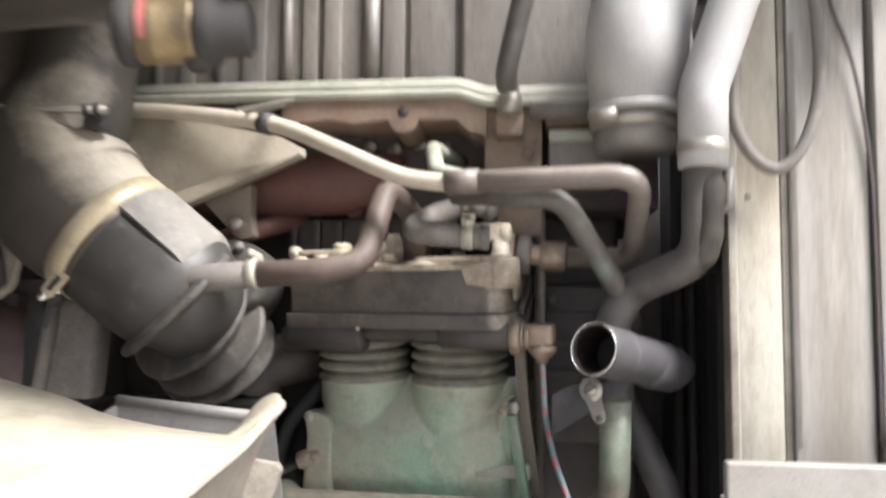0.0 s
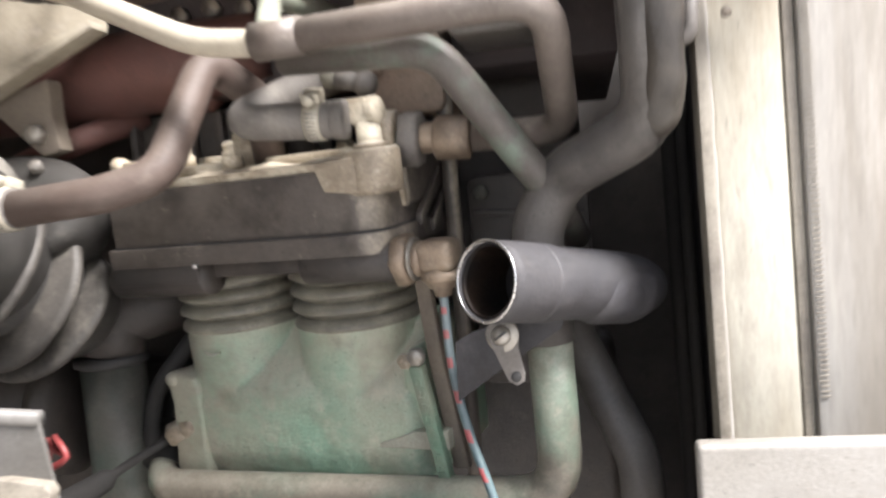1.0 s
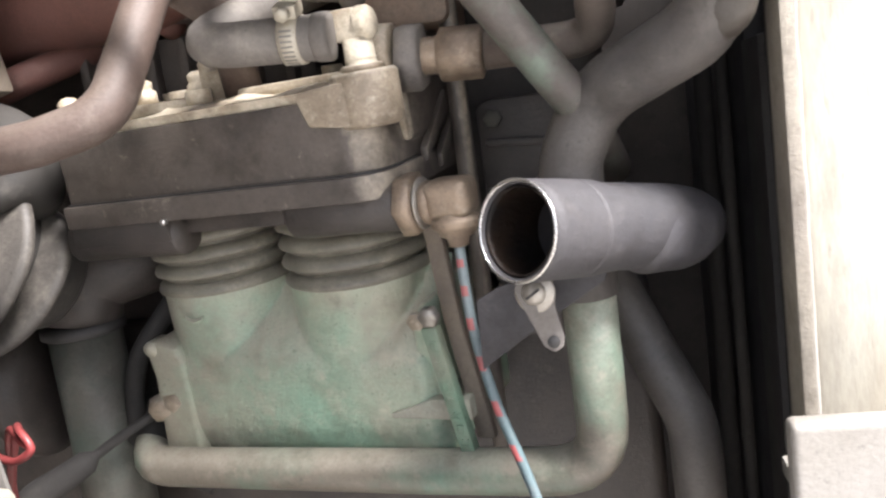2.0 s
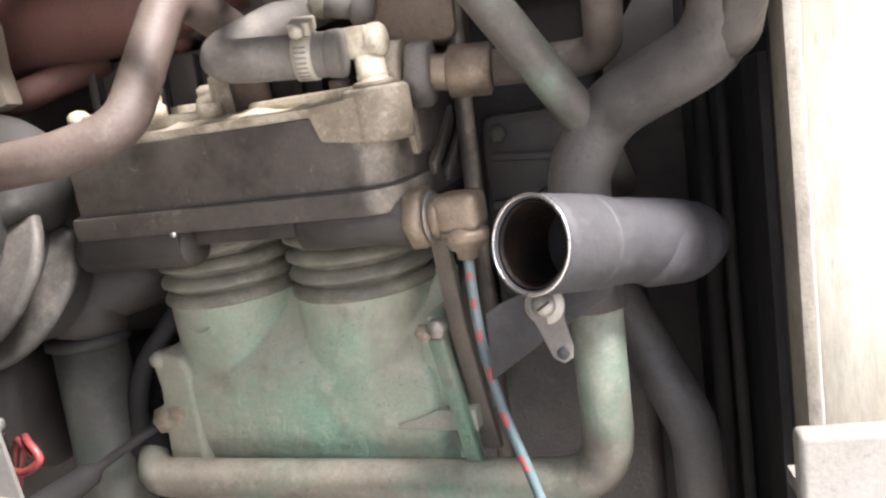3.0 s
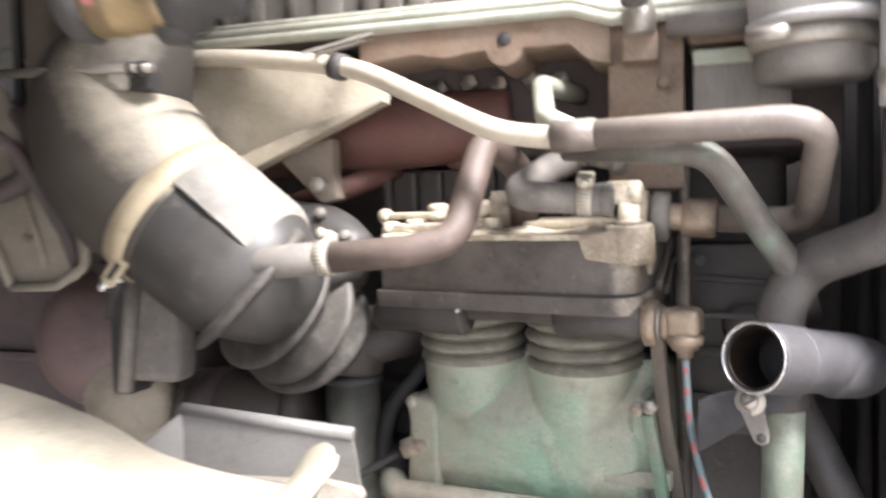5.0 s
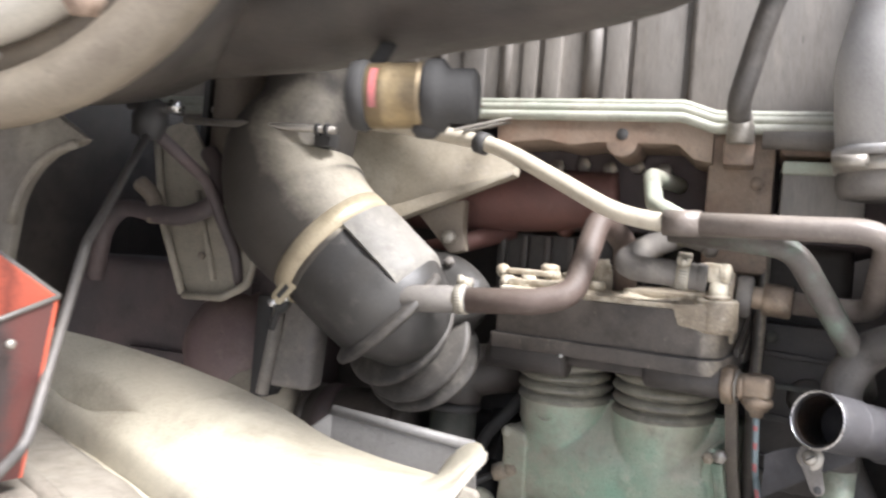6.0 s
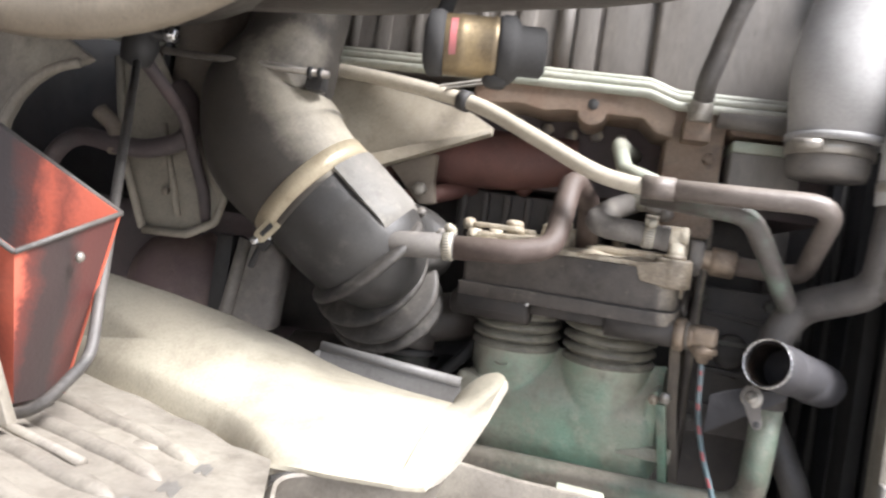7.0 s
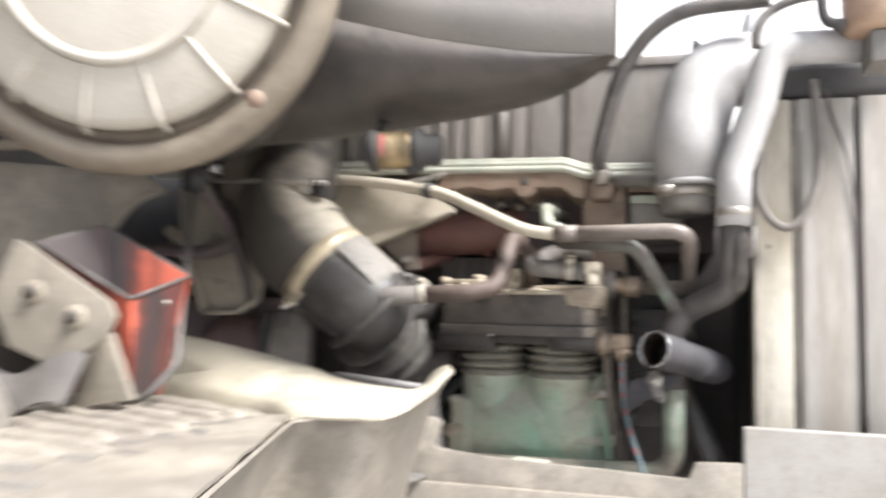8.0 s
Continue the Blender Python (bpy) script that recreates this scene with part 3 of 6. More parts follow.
def bevelled(bm, width, segs=2):
    if width > 0:
        es = [e for e in bm.edges if len(e.link_faces) == 2 and e.calc_face_angle(0) > radians(25)]
        bmesh.ops.bevel(bm, geom=es, offset=width, segments=segs, affect="EDGES", profile=0.6, clamp_overlap=True)
    return smooth(bm, 40)


def box(m, x0, x1, y0, y1, z0, z1, bevel=0.002, segs=2):
    bm = bmesh.new()
    vs = [bm.verts.new(m @ V(x, y, z)) for z in (z0, z1) for y in (y0, y1) for x in (x0, x1)]
    for f in ((0, 1, 3, 2), (4, 5, 7, 6), (0, 1, 5, 4), (2, 3, 7, 6), (0, 2, 6, 4), (1, 3, 7, 5)):
        bm.faces.new([vs[i] for i in f])
    bmesh.ops.recalc_face_normals(bm, faces=bm.faces)
    return bevelled(bm, bevel, segs)


def prism(m, outline, depth, bevel=0.0015, segs=2):
    """An outline in the x-z plane of m, given depth along its y axis."""
    bm = bmesh.new()
    a = [bm.verts.new(m @ V(x, 0, z)) for x, z in outline]
    b = [bm.verts.new(m @ V(x, depth, z)) for x, z in outline]
    bm.faces.new(a)
    bm.faces.new(list(reversed(b)))
    k = len(a)
    for i in range(k):
        bm.faces.new((a[i], b[i], b[(i + 1) % k], a[(i + 1) % k]))
    bmesh.ops.recalc_face_normals(bm, faces=bm.faces)
    return bevelled(bm, bevel, segs)


def rounded(x0, x1, z0, z1, r, n=5):
    """A rectangle's outline with rounded corners; r one number or four (from the lower left, anticlockwise)."""
    rs = r if isinstance(r, (list, tuple)) else [r] * 4
    out = []
    for (cx, cz, sx, sz), q, rr in zip(((x0, z0, 1, 1), (x1, z0, -1, 1), (x1, z1, -1, -1), (x0, z1, 1, -1)), range(4), rs):
        for k in range(n + 1):
            a = math.pi + q * math.pi / 2 + k / n * math.pi / 2
            out.append((cx + sx * rr + rr * math.cos(a), cz + sz * rr + rr * math.sin(a)))
    return out


def slab(fn, nu, nv, thick, bm=None):
    """A bent sheet with thickness: fn(u, v) gives its points for u and v in 0..1."""
    bm = bm or bmesh.new()
    g = [[Vector(fn(i / nu, j / nv)) for j in range(nv + 1)] for i in range(nu + 1)]

    def normal(i, j):
        a = g[min(i + 1, nu)][j] - g[max(i - 1, 0)][j]
        b = g[i][min(j + 1, nv)] - g[i][max(j - 1, 0)]
        return a.cross(b).normalized()

    top = [[bm.verts.new(g[i][j]) for j in range(nv + 1)] for i in range(nu + 1)]
    low = [[bm.verts.new(g[i][j] - normal(i, j) * thick) for j in range(nv + 1)] for i in range(nu + 1)]
    for i in range(nu):
        for j in range(nv):
            bm.faces.new((top[i][j], top[i + 1][j], top[i + 1][j + 1], top[i][j + 1]))
            bm.faces.new((low[i][j], low[i][j + 1], low[i + 1][j + 1], low[i + 1][j]))
    for i in range(nu):
        for j in (0, nv):
            bm.faces.new((top[i][j], top[i + 1][j], low[i + 1][j], low[i][j]))
    for j in range(nv):
        for i in (0, nu):
            bm.faces.new((top[i][j], top[i][j + 1], low[i][j + 1], low[i][j]))
    bmesh.ops.recalc_face_normals(bm, faces=bm.faces)
    return smooth(bm, 50)


def lerp(a, b, t):
    return a + (b - a) * t


def piecewise(keys):
    """A function of 0..1 through (place, value) keys."""
    def f(s):
        for (a, va), (b, vb) in zip(keys, keys[1:]):
            if s <= b:
                return lerp(va, vb, 0 if b == a else max(0, (s - a) / (b - a)))
        return keys[-1][1]
    return f


def band_clamp(name, p, direction, radius, width, material, parent=None, label="", category="hose clamp", slots=True, screw_at=0.0):
    """A worm-drive hose clamp: slotted band and screw housing."""
    m = axis_matrix(p, direction, screw_at)
    t = thing(name, p, label, category, "worm-drive hose clamps") if parent is None else parent
    part("band", lathe([(radius, -width / 2), (radius + 0.0012, -width / 2 + 0.0004), (radius + 0.0012, width / 2 - 0.0004), (radius, width / 2)], m), material, t)
    if slots:
        for k in range(22):
            a = 0.9 + k * 0.208
            mm = m @ Matrix.Rotation(a, 4, "Z")
            part("slot", box(mm, radius + 0.0009, radius + 0.0014, -0.0006, 0.0006, -width * 0.3, width * 0.3, 0), "dim_sheet", t)
    part("screw_housing", box(m, radius, radius + 0.008, -0.009, 0.006, -width * 0.55, width * 0.55, 0.001), material, t)
    part("screw", hexnut(m @ Matrix.Translation((radius + 0.0045, 0.006, 0)) @ Matrix.Rotation(-math.pi / 2, 4, "X"), 0.008, 0.007), material, t)
    return t
I4 = Matrix.Identity(4)

# ---- the setting ----
g = bmesh.new()
bmesh.ops.create_grid(g, x_segments=40, y_segments=40, size=400)
solo("ground", g, "ground", "dusty grey concrete yard under the vehicle", "ground", kind="structure")

fb = thing("backdrop_building", (4, 12.3, 0), "sunlit white building far behind the vehicle", "building", kind="structure")
part("facade", box(I4, -3, 12, 12, 12.6, 0, 7.5, 0.02), "white_wall", fb)
part("cornice", box(I4, -3.1, 12.1, 11.85, 12, 7.1, 7.5, 0.02), "white_wall", fb)

# ---- the engine block behind everything ----
block = thing("engine_block", (-0.2, 1.45, 0.5), "dark dusty engine block behind the compressor", "engine")
part("crankcase_wall", box(I4, -0.75, 0.22, 1.29, 1.6, 0.5, 1.25, 0.02, 3), "grime", block)
part("lower_wall", box(I4, -0.3, 0.24, 1.26, 1.32, 0.5, 0.98, 0.015, 3), "soot", block)
part("side_plate", prism(pose(0, 1.215, 0), rounded(0.115, 0.225, 0.95, 1.145, 0.01), 0.07, 0.004), "grime", block)
part("side_rib", box(I4, 0.118, 0.222, 1.205, 1.22, 1.07, 1.076, 0.002), "dull_green", block)
for z, h in ((1.105, 0.006), (1.03, 0.008), (0.985, 0.005)):
    part("casting_rib", box(pose(0.17, 1.209, z, 0, 4), -0.05, 0.05, 0.0, 0.012, 0.0, h, 0.002), "grime", block)
for x, z in ((0.128, 1.13), (0.212, 1.128), (0.13, 0.968), (0.21, 1.01)):
    part("bolt", hexnut(axis_matrix((x, 1.216, z), (0, -1, 0), x * 40), 0.013, 0.008), "dull_green", block)
part("casting_boss", lathe([(0.024, 0), (0.022, 0.008), (0.012, 0.01), (0.0, 0.009)], axis_matrix((0.172, 1.216, 1.062), (0, -1, 0)), 24), "grime", block)
part("dipstick_tube", tube(fillet([(0.112, 1.15, 0.88), (0.112, 1.15, 1.22), (0.11, 1.2, 1.26)], 0.02), 0.007), "head_dark", block)
part("upper_deck", box(I4, -0.75, 0.26, 1.2, 1.6, 1.24, 1.345, 0.006), "umber", block)
part("front_housing", prism(pose(0, 1.135, 0), rounded(0.045, 0.115, 1.2, 1.36, 0.008), 0.09, 0.005), "rust", block, "rusty front housing")
part("pump_box", prism(pose(0, 1.12, 0), rounded(0.122, 0.205, 1.255, 1.318, 0.012), 0.1, 0.006), "cover", block, "dusty grey box")
part("box_strip", box(I4, 0.122, 0.2, 1.116, 1.2, 1.31, 1.324, 0.003), "pale_green", block, "pale green strip")
part("upper_rail", prism(pose(0, 1.125, 0), rounded(0.118, 0.27, 1.33, 1.362, 0.008), 0.1, 0.005), "rust", block)
for k in range(5):
    x = -0.14 + k * 0.033
    part("bolt", hexnut(axis_matrix((x, 1.2, 1.318 + 0.004 * (k % 2)), (0, -1, 0)), 0.017, 0.012), "head_dark" if k < 4 else "steel", block)

# rusty scalloped gasket plate
outline = [(-0.2, 1.372), (0.05, 1.372), (0.05, 1.318), (0.03, 1.322), (0.012, 1.338), (-0.03, 1.338)]
for k in range(9):
    a = math.pi * k / 8
    outline.append((-0.05 + 0.018 * math.cos(a), 1.338 - 0.016 * math.sin(a)))
outline += [(-0.08, 1.338), (-0.11, 1.334), (-0.14, 1.34), (-0.2, 1.334)]
gp = thing("gasket_plate", (-0.07, 1.15, 1.33), "rusty scalloped gasket plate under the ribbed cover", "engine part")
part("plate", prism(pose(0, 1.114, 0), outline, 0.09, 0.002), "rust", gp)
part("bolt_hole", lathe(disc(0.007, 0, 0.002), axis_matrix((-0.05, 1.1145, 1.348), (0, -1, 0)), 16), "black", gp)

fh = thing("fuel_rail_fittings", (0.1, 1.12, 1.34), "dusty bolts and a clamped union below the cover flange", "pipe fitting")
part("hose_union", lathe([(0.013, -0.02), (0.0145, -0.018), (0.0145, 0.0), (0.012, 0.004), (0.012, 0.012)], axis_matrix((0.077, 1.1, 1.358), (0, -0.1, 1)), 20), "steel", fh)
part("union_block", box(pose(0.077, 1.1, 1.325), -0.016, 0.016, 0.0, 0.04, -0.01, 0.018, 0.004), "rust", fh)
part("cross_tube", tube([(0.1, 1.115, 1.347), (0.19, 1.11, 1.345)], 0.011, 16), "cast_grey", fh)
for x, z in ((0.098, 1.3), (0.098, 1.255), (0.06, 1.24), (0.195, 1.345), (0.21, 1.3)):
    part("bolt", hexnut(axis_matrix((x, 1.135 if x < 0.1 else 1.115, z), (0, -1, 0)), 0.013, 0.009), "rust" if x < 0.1 else "steel", fh)
# ribbed grey cover
cover = thing("ribbed_cover", (-0.1, 1.2, 1.37), "grey ribbed sheet cover above a cream rolled flange", "engine cover")
part("wall", box(I4, -0.75, 0.28, 1.165, 1.5, 1.375, 1.565, 0.006), "cover", cover)
for x, w in ((-0.6, 0.007), (-0.5, 0.008), (-0.386, 0.007), (-0.3, 0.007), (-0.212, 0.007), (-0.101, 0.011)):
    part("bead", tube([(x, 1.165, 1.385), (x, 1.165, 1.56)], w, 14), "cover", cover, "rounded upright bead")
for x0, x1, d in ((-0.72, -0.66, 0.004), (-0.57, -0.53, 0.004), (-0.47, -0.42, 0.004), (-0.355, -0.335, 0.004), (-0.27, -0.24, 0.005), (-0.19, -0.17, 0.006), (-0.162, -0.14, 0.008), (-0.086, -0.058, 0.006), (-0.051, 0.008, 0.006)):
    part("pressed_panel", box(I4, x0, x1, 1.165 - d, 1.168, 1.384, 1.562, 0.003), "cover", cover)
part("panel", box(I4, 0.014, 0.27, 1.15, 1.17, 1.378, 1.572, 0.008, 3), "cover", cover)
part("panel_edge", box(I4, 0.02, 0.262, 1.146, 1.152, 1.552, 1.566, 0.002), "cover", cover)
for y, z, h in ((1.112, 1.3685, 0.006), (1.118, 1.379, 0.0055), (1.128, 1.387, 0.005)):
    part("flange", tube(fillet([(-0.75, y, z), (0.015, y, z), (0.05, y, z - 0.012), (0.28, y, z - 0.012)], 0.03), h, 10), "flange", cover, "cream rolled flange")

# ---- air compressor ----
K = Matrix.Translation((-0.0391, 1.0765, 1.0905)) @ Matrix.Rotation(radians(-13), 4, "Z") @ Matrix.Rotation(radians(5), 4, "X")
comp = thing("air_compressor", K @ V(0, 0.1, -0.2), "green twin-cylinder air compressor with a dusty dark head", "compressor")
BARREL_X, BARREL_Y = (-0.096, 0.031), 0.102
# crankcase: rounded casting with a sloping shoulder
prof = [(0.075, -0.212), (0.062, -0.2), (0.056, -0.17), (0.056, -0.13), (0.066, -0.11), (0.1, -0.085), (0.2, -0.085), (0.2, -0.215)]
bm = bmesh.new()
cols = []
for x, s in ((-0.139, 0.94), (-0.135, 1.0), (0.1, 1.0), (0.104, 0.94)):
    cols.append([bm.verts.new(K @ V(x, 0.14 + (y - 0.14) * s, -0.15 + (z + 0.15) * s)) for y, z in prof])
for a, b in zip(cols, cols[1:]):
    for i in range(len(prof)):
        j = (i + 1) % len(prof)
        bm.faces.new((a[i], a[j], b[j], b[i]))
bm.faces.new(cols[0])
bm.faces.new(cols[-1])
part("crankcase", smooth(bm, 50), "cast_green", comp)
shoulder = piecewise([(0.0, 0.055), (0.07, 0.0495), (0.2, 0.0455), (0.38, 0.0435), (0.54, 0.044), (0.6, 0.0475), (0.68, 0.056), (0.78, 0.07), (0.88, 0.087), (1.0, 0.105)])


def soft_min(a, c, k):
    h = max(k - abs(a - c), 0) / k
    return min(a, c) - h * h * k / 4


def case_front(u, v):
    """The front of the casting: a sloping shoulder that runs softly into the two barrel roots."""
    x, z = lerp(-0.139, 0.105, u), lerp(-0.212, -0.066, v)
    y = sum(shoulder(v + k * 0.02) for k in (-2, -1, 0, 1, 2)) / 5
    for cx in BARREL_X:
        q = 0.0575 ** 2 - (x - cx) ** 2
        y = soft_min(y, BARREL_Y - (math.sqrt(q) if q > 0 else 3 * q) + 0.03 * max(0, 0.5 - v) ** 2, 0.0025)
    y += 0.01 * max(0, (x - 0.09) / 0.015) ** 2 + 0.008 * max(0, (-0.128 - x) / 0.011) ** 2
    q = V(x, 0, z)
    return K @ V(x, y + 0.0008 * noise.noise(q * 55) + 0.0004 * noise.noise(q * 190), z)


part("case_front", slab(case_front, 130, 80, 0.003), "cast_green", comp)
part("casting_flash", slab(lambda u, v: K @ V(lerp(-0.103, -0.086, u), 0.0442 - 0.002 * math.sin(math.pi * v), -0.0935 + 0.004 * v + 0.003 * abs(2 * u - 1) ** 2), 10, 4, 0.002), "cast_green", comp)
part("end_flange", prism(K @ pose(0, 0.041, 0), [(-0.158, -0.206), (-0.119, -0.21), (-0.116, -0.125), (-0.121, -0.113), (-0.14, -0.107), (-0.149, -0.11), (-0.152, -0.12), (-0.15, -0.14)], 0.15, 0.005, 3), "cast_green", comp)
part("flange_nub", lathe([(0.0, 0.0), (0.006, 0.0015), (0.007, 0.005), (0.007, 0.02)], K @ Matrix.Translation((-0.146, 0.038, -0.114)) @ Matrix.Rotation(-math.pi / 2, 4, "X"), 16), "cast_green", comp)
part("foot_ledge", prism(K @ pose(0, 0.042, 0), [(0.065, -0.171), (0.13, -0.171), (0.13, -0.154), (0.1, -0.155), (0.085, -0.161), (0.066, -0.167)], 0.06, 0.002), "pale_green", comp)
part("side_lug", prism(K @ pose(0, 0.05, 0), [(0.088, -0.16), (0.108, -0.16), (0.108, -0.09), (0.1, -0.085), (0.092, -0.1)], 0.05, 0.008, 3), "cast_green", comp)
for cx in BARREL_X:
    c = K @ Matrix.Translation((cx, BARREL_Y, 0))
    part("barrel_base", lathe([(0.05, -0.12), (0.0565, -0.1), (0.0565, -0.078), (0.054, -0.07)], c, 48), "cast_green", comp)
    br = part("cylinder_barrel", lathe([(0.053, -0.075), (0.05, -0.01), (0.05, 0.0)], c, 40), "fin_grey", comp)
    for k in range(4):
        z = -0.073 + k * 0.0145
        part("cooling_fin", lathe([(0.049, z), (0.0565, z + 0.0003), (0.0595, z + 0.0022), (0.06, z + 0.0045), (0.0588, z + 0.0075), (0.054, z + 0.0105), (0.049, z + 0.0115)], c, 48), "fin_grey", br)
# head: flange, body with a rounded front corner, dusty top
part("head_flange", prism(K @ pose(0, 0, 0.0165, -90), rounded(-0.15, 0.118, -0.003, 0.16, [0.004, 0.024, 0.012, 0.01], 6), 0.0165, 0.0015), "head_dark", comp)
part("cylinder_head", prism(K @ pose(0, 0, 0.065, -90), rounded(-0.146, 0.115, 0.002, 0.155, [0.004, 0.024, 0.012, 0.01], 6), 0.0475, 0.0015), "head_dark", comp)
cover_ = part("head_cover", prism(K @ pose(0, 0, 0.072, -90), rounded(-0.144, 0.112, 0.004, 0.152, [0.004, 0.022, 0.012, 0.01], 6), 0.0075, 0.003), "head_top", comp, "dust-covered light metal cover")
part("cover_ridge", prism(K @ pose(0, 0, 0.08, -90), rounded(-0.005, 0.095, 0.032, 0.085, 0.014), 0.009, 0.004), "head_top", cover_)
part("corner_boss", lathe(disc(0.0215, 0.0445, 0.0785, 0.0025), K @ Matrix.Translation((0.1075, 0.019, 0)), 36), "boss", comp, "dusty corner boss")
part("boss_web", prism(K @ pose(0, -0.002, 0), [(0.0665, 0.0715), (0.074, 0.0495), (0.1075, 0.0455), (0.1075, 0.0745)], 0.035, 0.002), "boss", comp)
part("cast_ring", lathe([(0.0158, -0.0002), (0.0172, 0.0004), (0.0186, 0.0004), (0.02, -0.0002)], K @ Matrix.Translation((-0.062, 0.0025, 0.043)) @ Matrix.Rotation(math.pi / 2, 4, "X"), 40, ring=True), "head_dark", comp)
part("gasket", prism(K @ pose(0, 0, 0.0178, -90), rounded(-0.1475, 0.1165, 0.0003, 0.157, [0.004, 0.024, 0.012, 0.01], 6), 0.0012, 0), "black", comp)
# pale rib and two slanting webs on the head's end
part("corner_rib", prism(K @ pose(0.119, 0.045, 0, 0, 0, 90), [(-0.002, 0.03), (0.004, 0.03), (-0.008, 0.086), (-0.013, 0.086)], 0.004, 0.001), "boss", comp)
for y0, z0 in ((0.062, 0.012), (0.085, 0.004)):
    part("end_web", prism(K @ pose(0.122, y0, z0, 0, 0, 90), [(0.0, 0.0), (0.05, 0.032), (0.05, 0.044), (0.0, 0.01)], 0.006, 0.002), "head_dark", comp)
part("end_pad", box(K, 0.108, 0.118, 0.05, 0.125, 0.028, 0.098, 0.006, 3), "head_dark", comp)
# intake bosses below the flange
part("port_boss", lathe([(0.013, -0.161), (0.0165, -0.158), (0.0165, -0.06), (0.0155, -0.057)], K @ Matrix.Translation((0, 0.018, -0.0125)) @ Matrix.Rotation(math.pi / 2, 4, "Y")), "grime", comp)
part("port_boss", lathe([(0.015, 0.038), (0.0165, 0.04), (0.0165, 0.117), (0.0145, 0.1195)], K @ Matrix.Translation((0, 0.018, -0.0075)) @ Matrix.Rotation(math.pi / 2, 4, "Y")), "grime", comp)
part("port_web", box(K, -0.15, -0.058, 0.0, 0.06, -0.016, 0.0005, 0.003), "grime", comp)
part("port_web", box(K, 0.039, 0.116, 0.002, 0.06, -0.014, 0.0005, 0.003), "grime", comp)
part("head_base", box(K, -0.145, 0.108, 0.02, 0.15, -0.015, 0.0005, 0.003), "grime", comp)
part("flange_screw", lathe(disc(0.0022, 0, 0.004, 0.0005), K @ Matrix.Translation((-0.055, -0.003, 0.0)) @ Matrix.Rotation(math.pi / 2, 4, "X"), 10), "bright", comp)
# bolts and nuts on the cover
for x, y, h in ((-0.03, 0.032, 0.01), (-0.118, 0.03, 0.01), (-0.09, 0.085, 0.012), (-0.13, 0.12, 0.012), (-0.055, 0.13, 0.012), (0.02, 0.135, 0.012)):
    mm = K @ Matrix.Translation((x, y, 0.072))
    b = part("cover_bolt", hexnut(mm @ Matrix.Translation((0, 0, 0.0025)), 0.017, h), "head_top", comp)
    part("washer", lathe(disc(0.0125, 0, 0.0025, 0.0004), mm, 20), "head_top", b)
part("stud", lathe([(0.0095, 0), (0.0095, 0.03), (0.0075, 0.032), (0.0075, 0.036)], K @ Matrix.Translation((-0.036, 0.06, 0.072)), 16), "head_top", cover_)
part("lever", prism(K @ pose(-0.15, 0.03, 0.0905, -90), rounded(-0.002, 0.062, 0, 0.018, 0.008), 0.006, 0.002), "head_top", cover_, "dusty flat lever on the cover")
part("lever_knob", lathe([(0.0, -0.008), (0.006, -0.007), (0.0085, -0.002), (0.0085, 0.004), (0.005, 0.0075), (0.0, 0.0085)], K @ Matrix.Translation((-0.158, 0.038, 0.087)), 18), "head_top", cover_)
part("lever_knob", lathe([(0.0, -0.009), (0.009, -0.007), (0.011, 0.0), (0.008, 0.008), (0.0, 0.009)], K @ Matrix.Translation((-0.146, 0.03, 0.074)), 18), "head_top", cover_)
for px, py, pr in ((-0.1, 0.05, 0.0135), (-0.06, 0.075, 0.011)):
    pl = K @ Matrix.Translation((px, py, 0.0795))
    part("plug", lathe([(pr, 0), (pr, 0.009), (pr * 0.8, 0.011), (pr * 0.86, 0.013), (pr * 0.86, 0.0165), (pr * 0.52, 0.019), (0.0, 0.0185)], pl, 24), "head_top", cover_, "dusty round plug")
part("valve_plate", prism(K @ pose(0, 0, 0.0805, -90), [(-0.14, 0.018), (-0.06, 0.022), (-0.035, 0.05), (-0.042, 0.115), (-0.12, 0.12), (-0.142, 0.075)], 0.009, 0.003), "head_top", cover_)
part("valve_block", box(K @ pose(-0.024, 0.058, 0.072, 0, 0, 12), -0.012, 0.012, -0.01, 0.01, 0.0, 0.024, 0.003), "head_top", cover_)


def dust_bed(u, v):
    e = min(1.0, 9 * u, 9 * (1 - u), 14 * v, 8 * (1 - v))
    q = V(lerp(-0.062, 0.1, u), lerp(0.003, 0.148, v), 0)
    return K @ (q + V(0, 0, 0.0712 + e * (0.0022 + 0.0045 * max(-0.4, noise.noise(q * 38)) + 0.0022 * noise.noise(q * 110))))


part("dust_bed", slab(dust_bed, 54, 40, 0.0015), "head_top", cover_, "uneven crust of pale dust on the cover")
# crankcase strap with raised marks, a rusty one behind it, and their bolts
part("strap_bar", prism(K @ pose(0, 0.034, 0), [(0.106, -0.098), (0.1175, -0.097), (0.132, -0.196), (0.1215, -0.198)], 0.01, 0.0015), "strap_green", comp, "green painted strap with raised marks")
for k in range(8):
    z = -0.11 - k * 0.0105
    x = 0.1118 - (z + 0.098) * 0.147
    for dx in (-0.0022, 0.002):
        part("raised_mark", box(K @ pose(x + dx, 0.034, z, 0, 8 + 20 * (k % 3)), -0.0006, 0.0006, -0.001, 0.002, -0.003, 0.003, 0.0003), "strap_green", comp)
    part("raised_mark", box(K @ pose(x, 0.034, z + 0.0025 * (-1) ** k), -0.0025, 0.0025, -0.001, 0.002, -0.0007, 0.0007, 0.0003), "strap_green", comp)
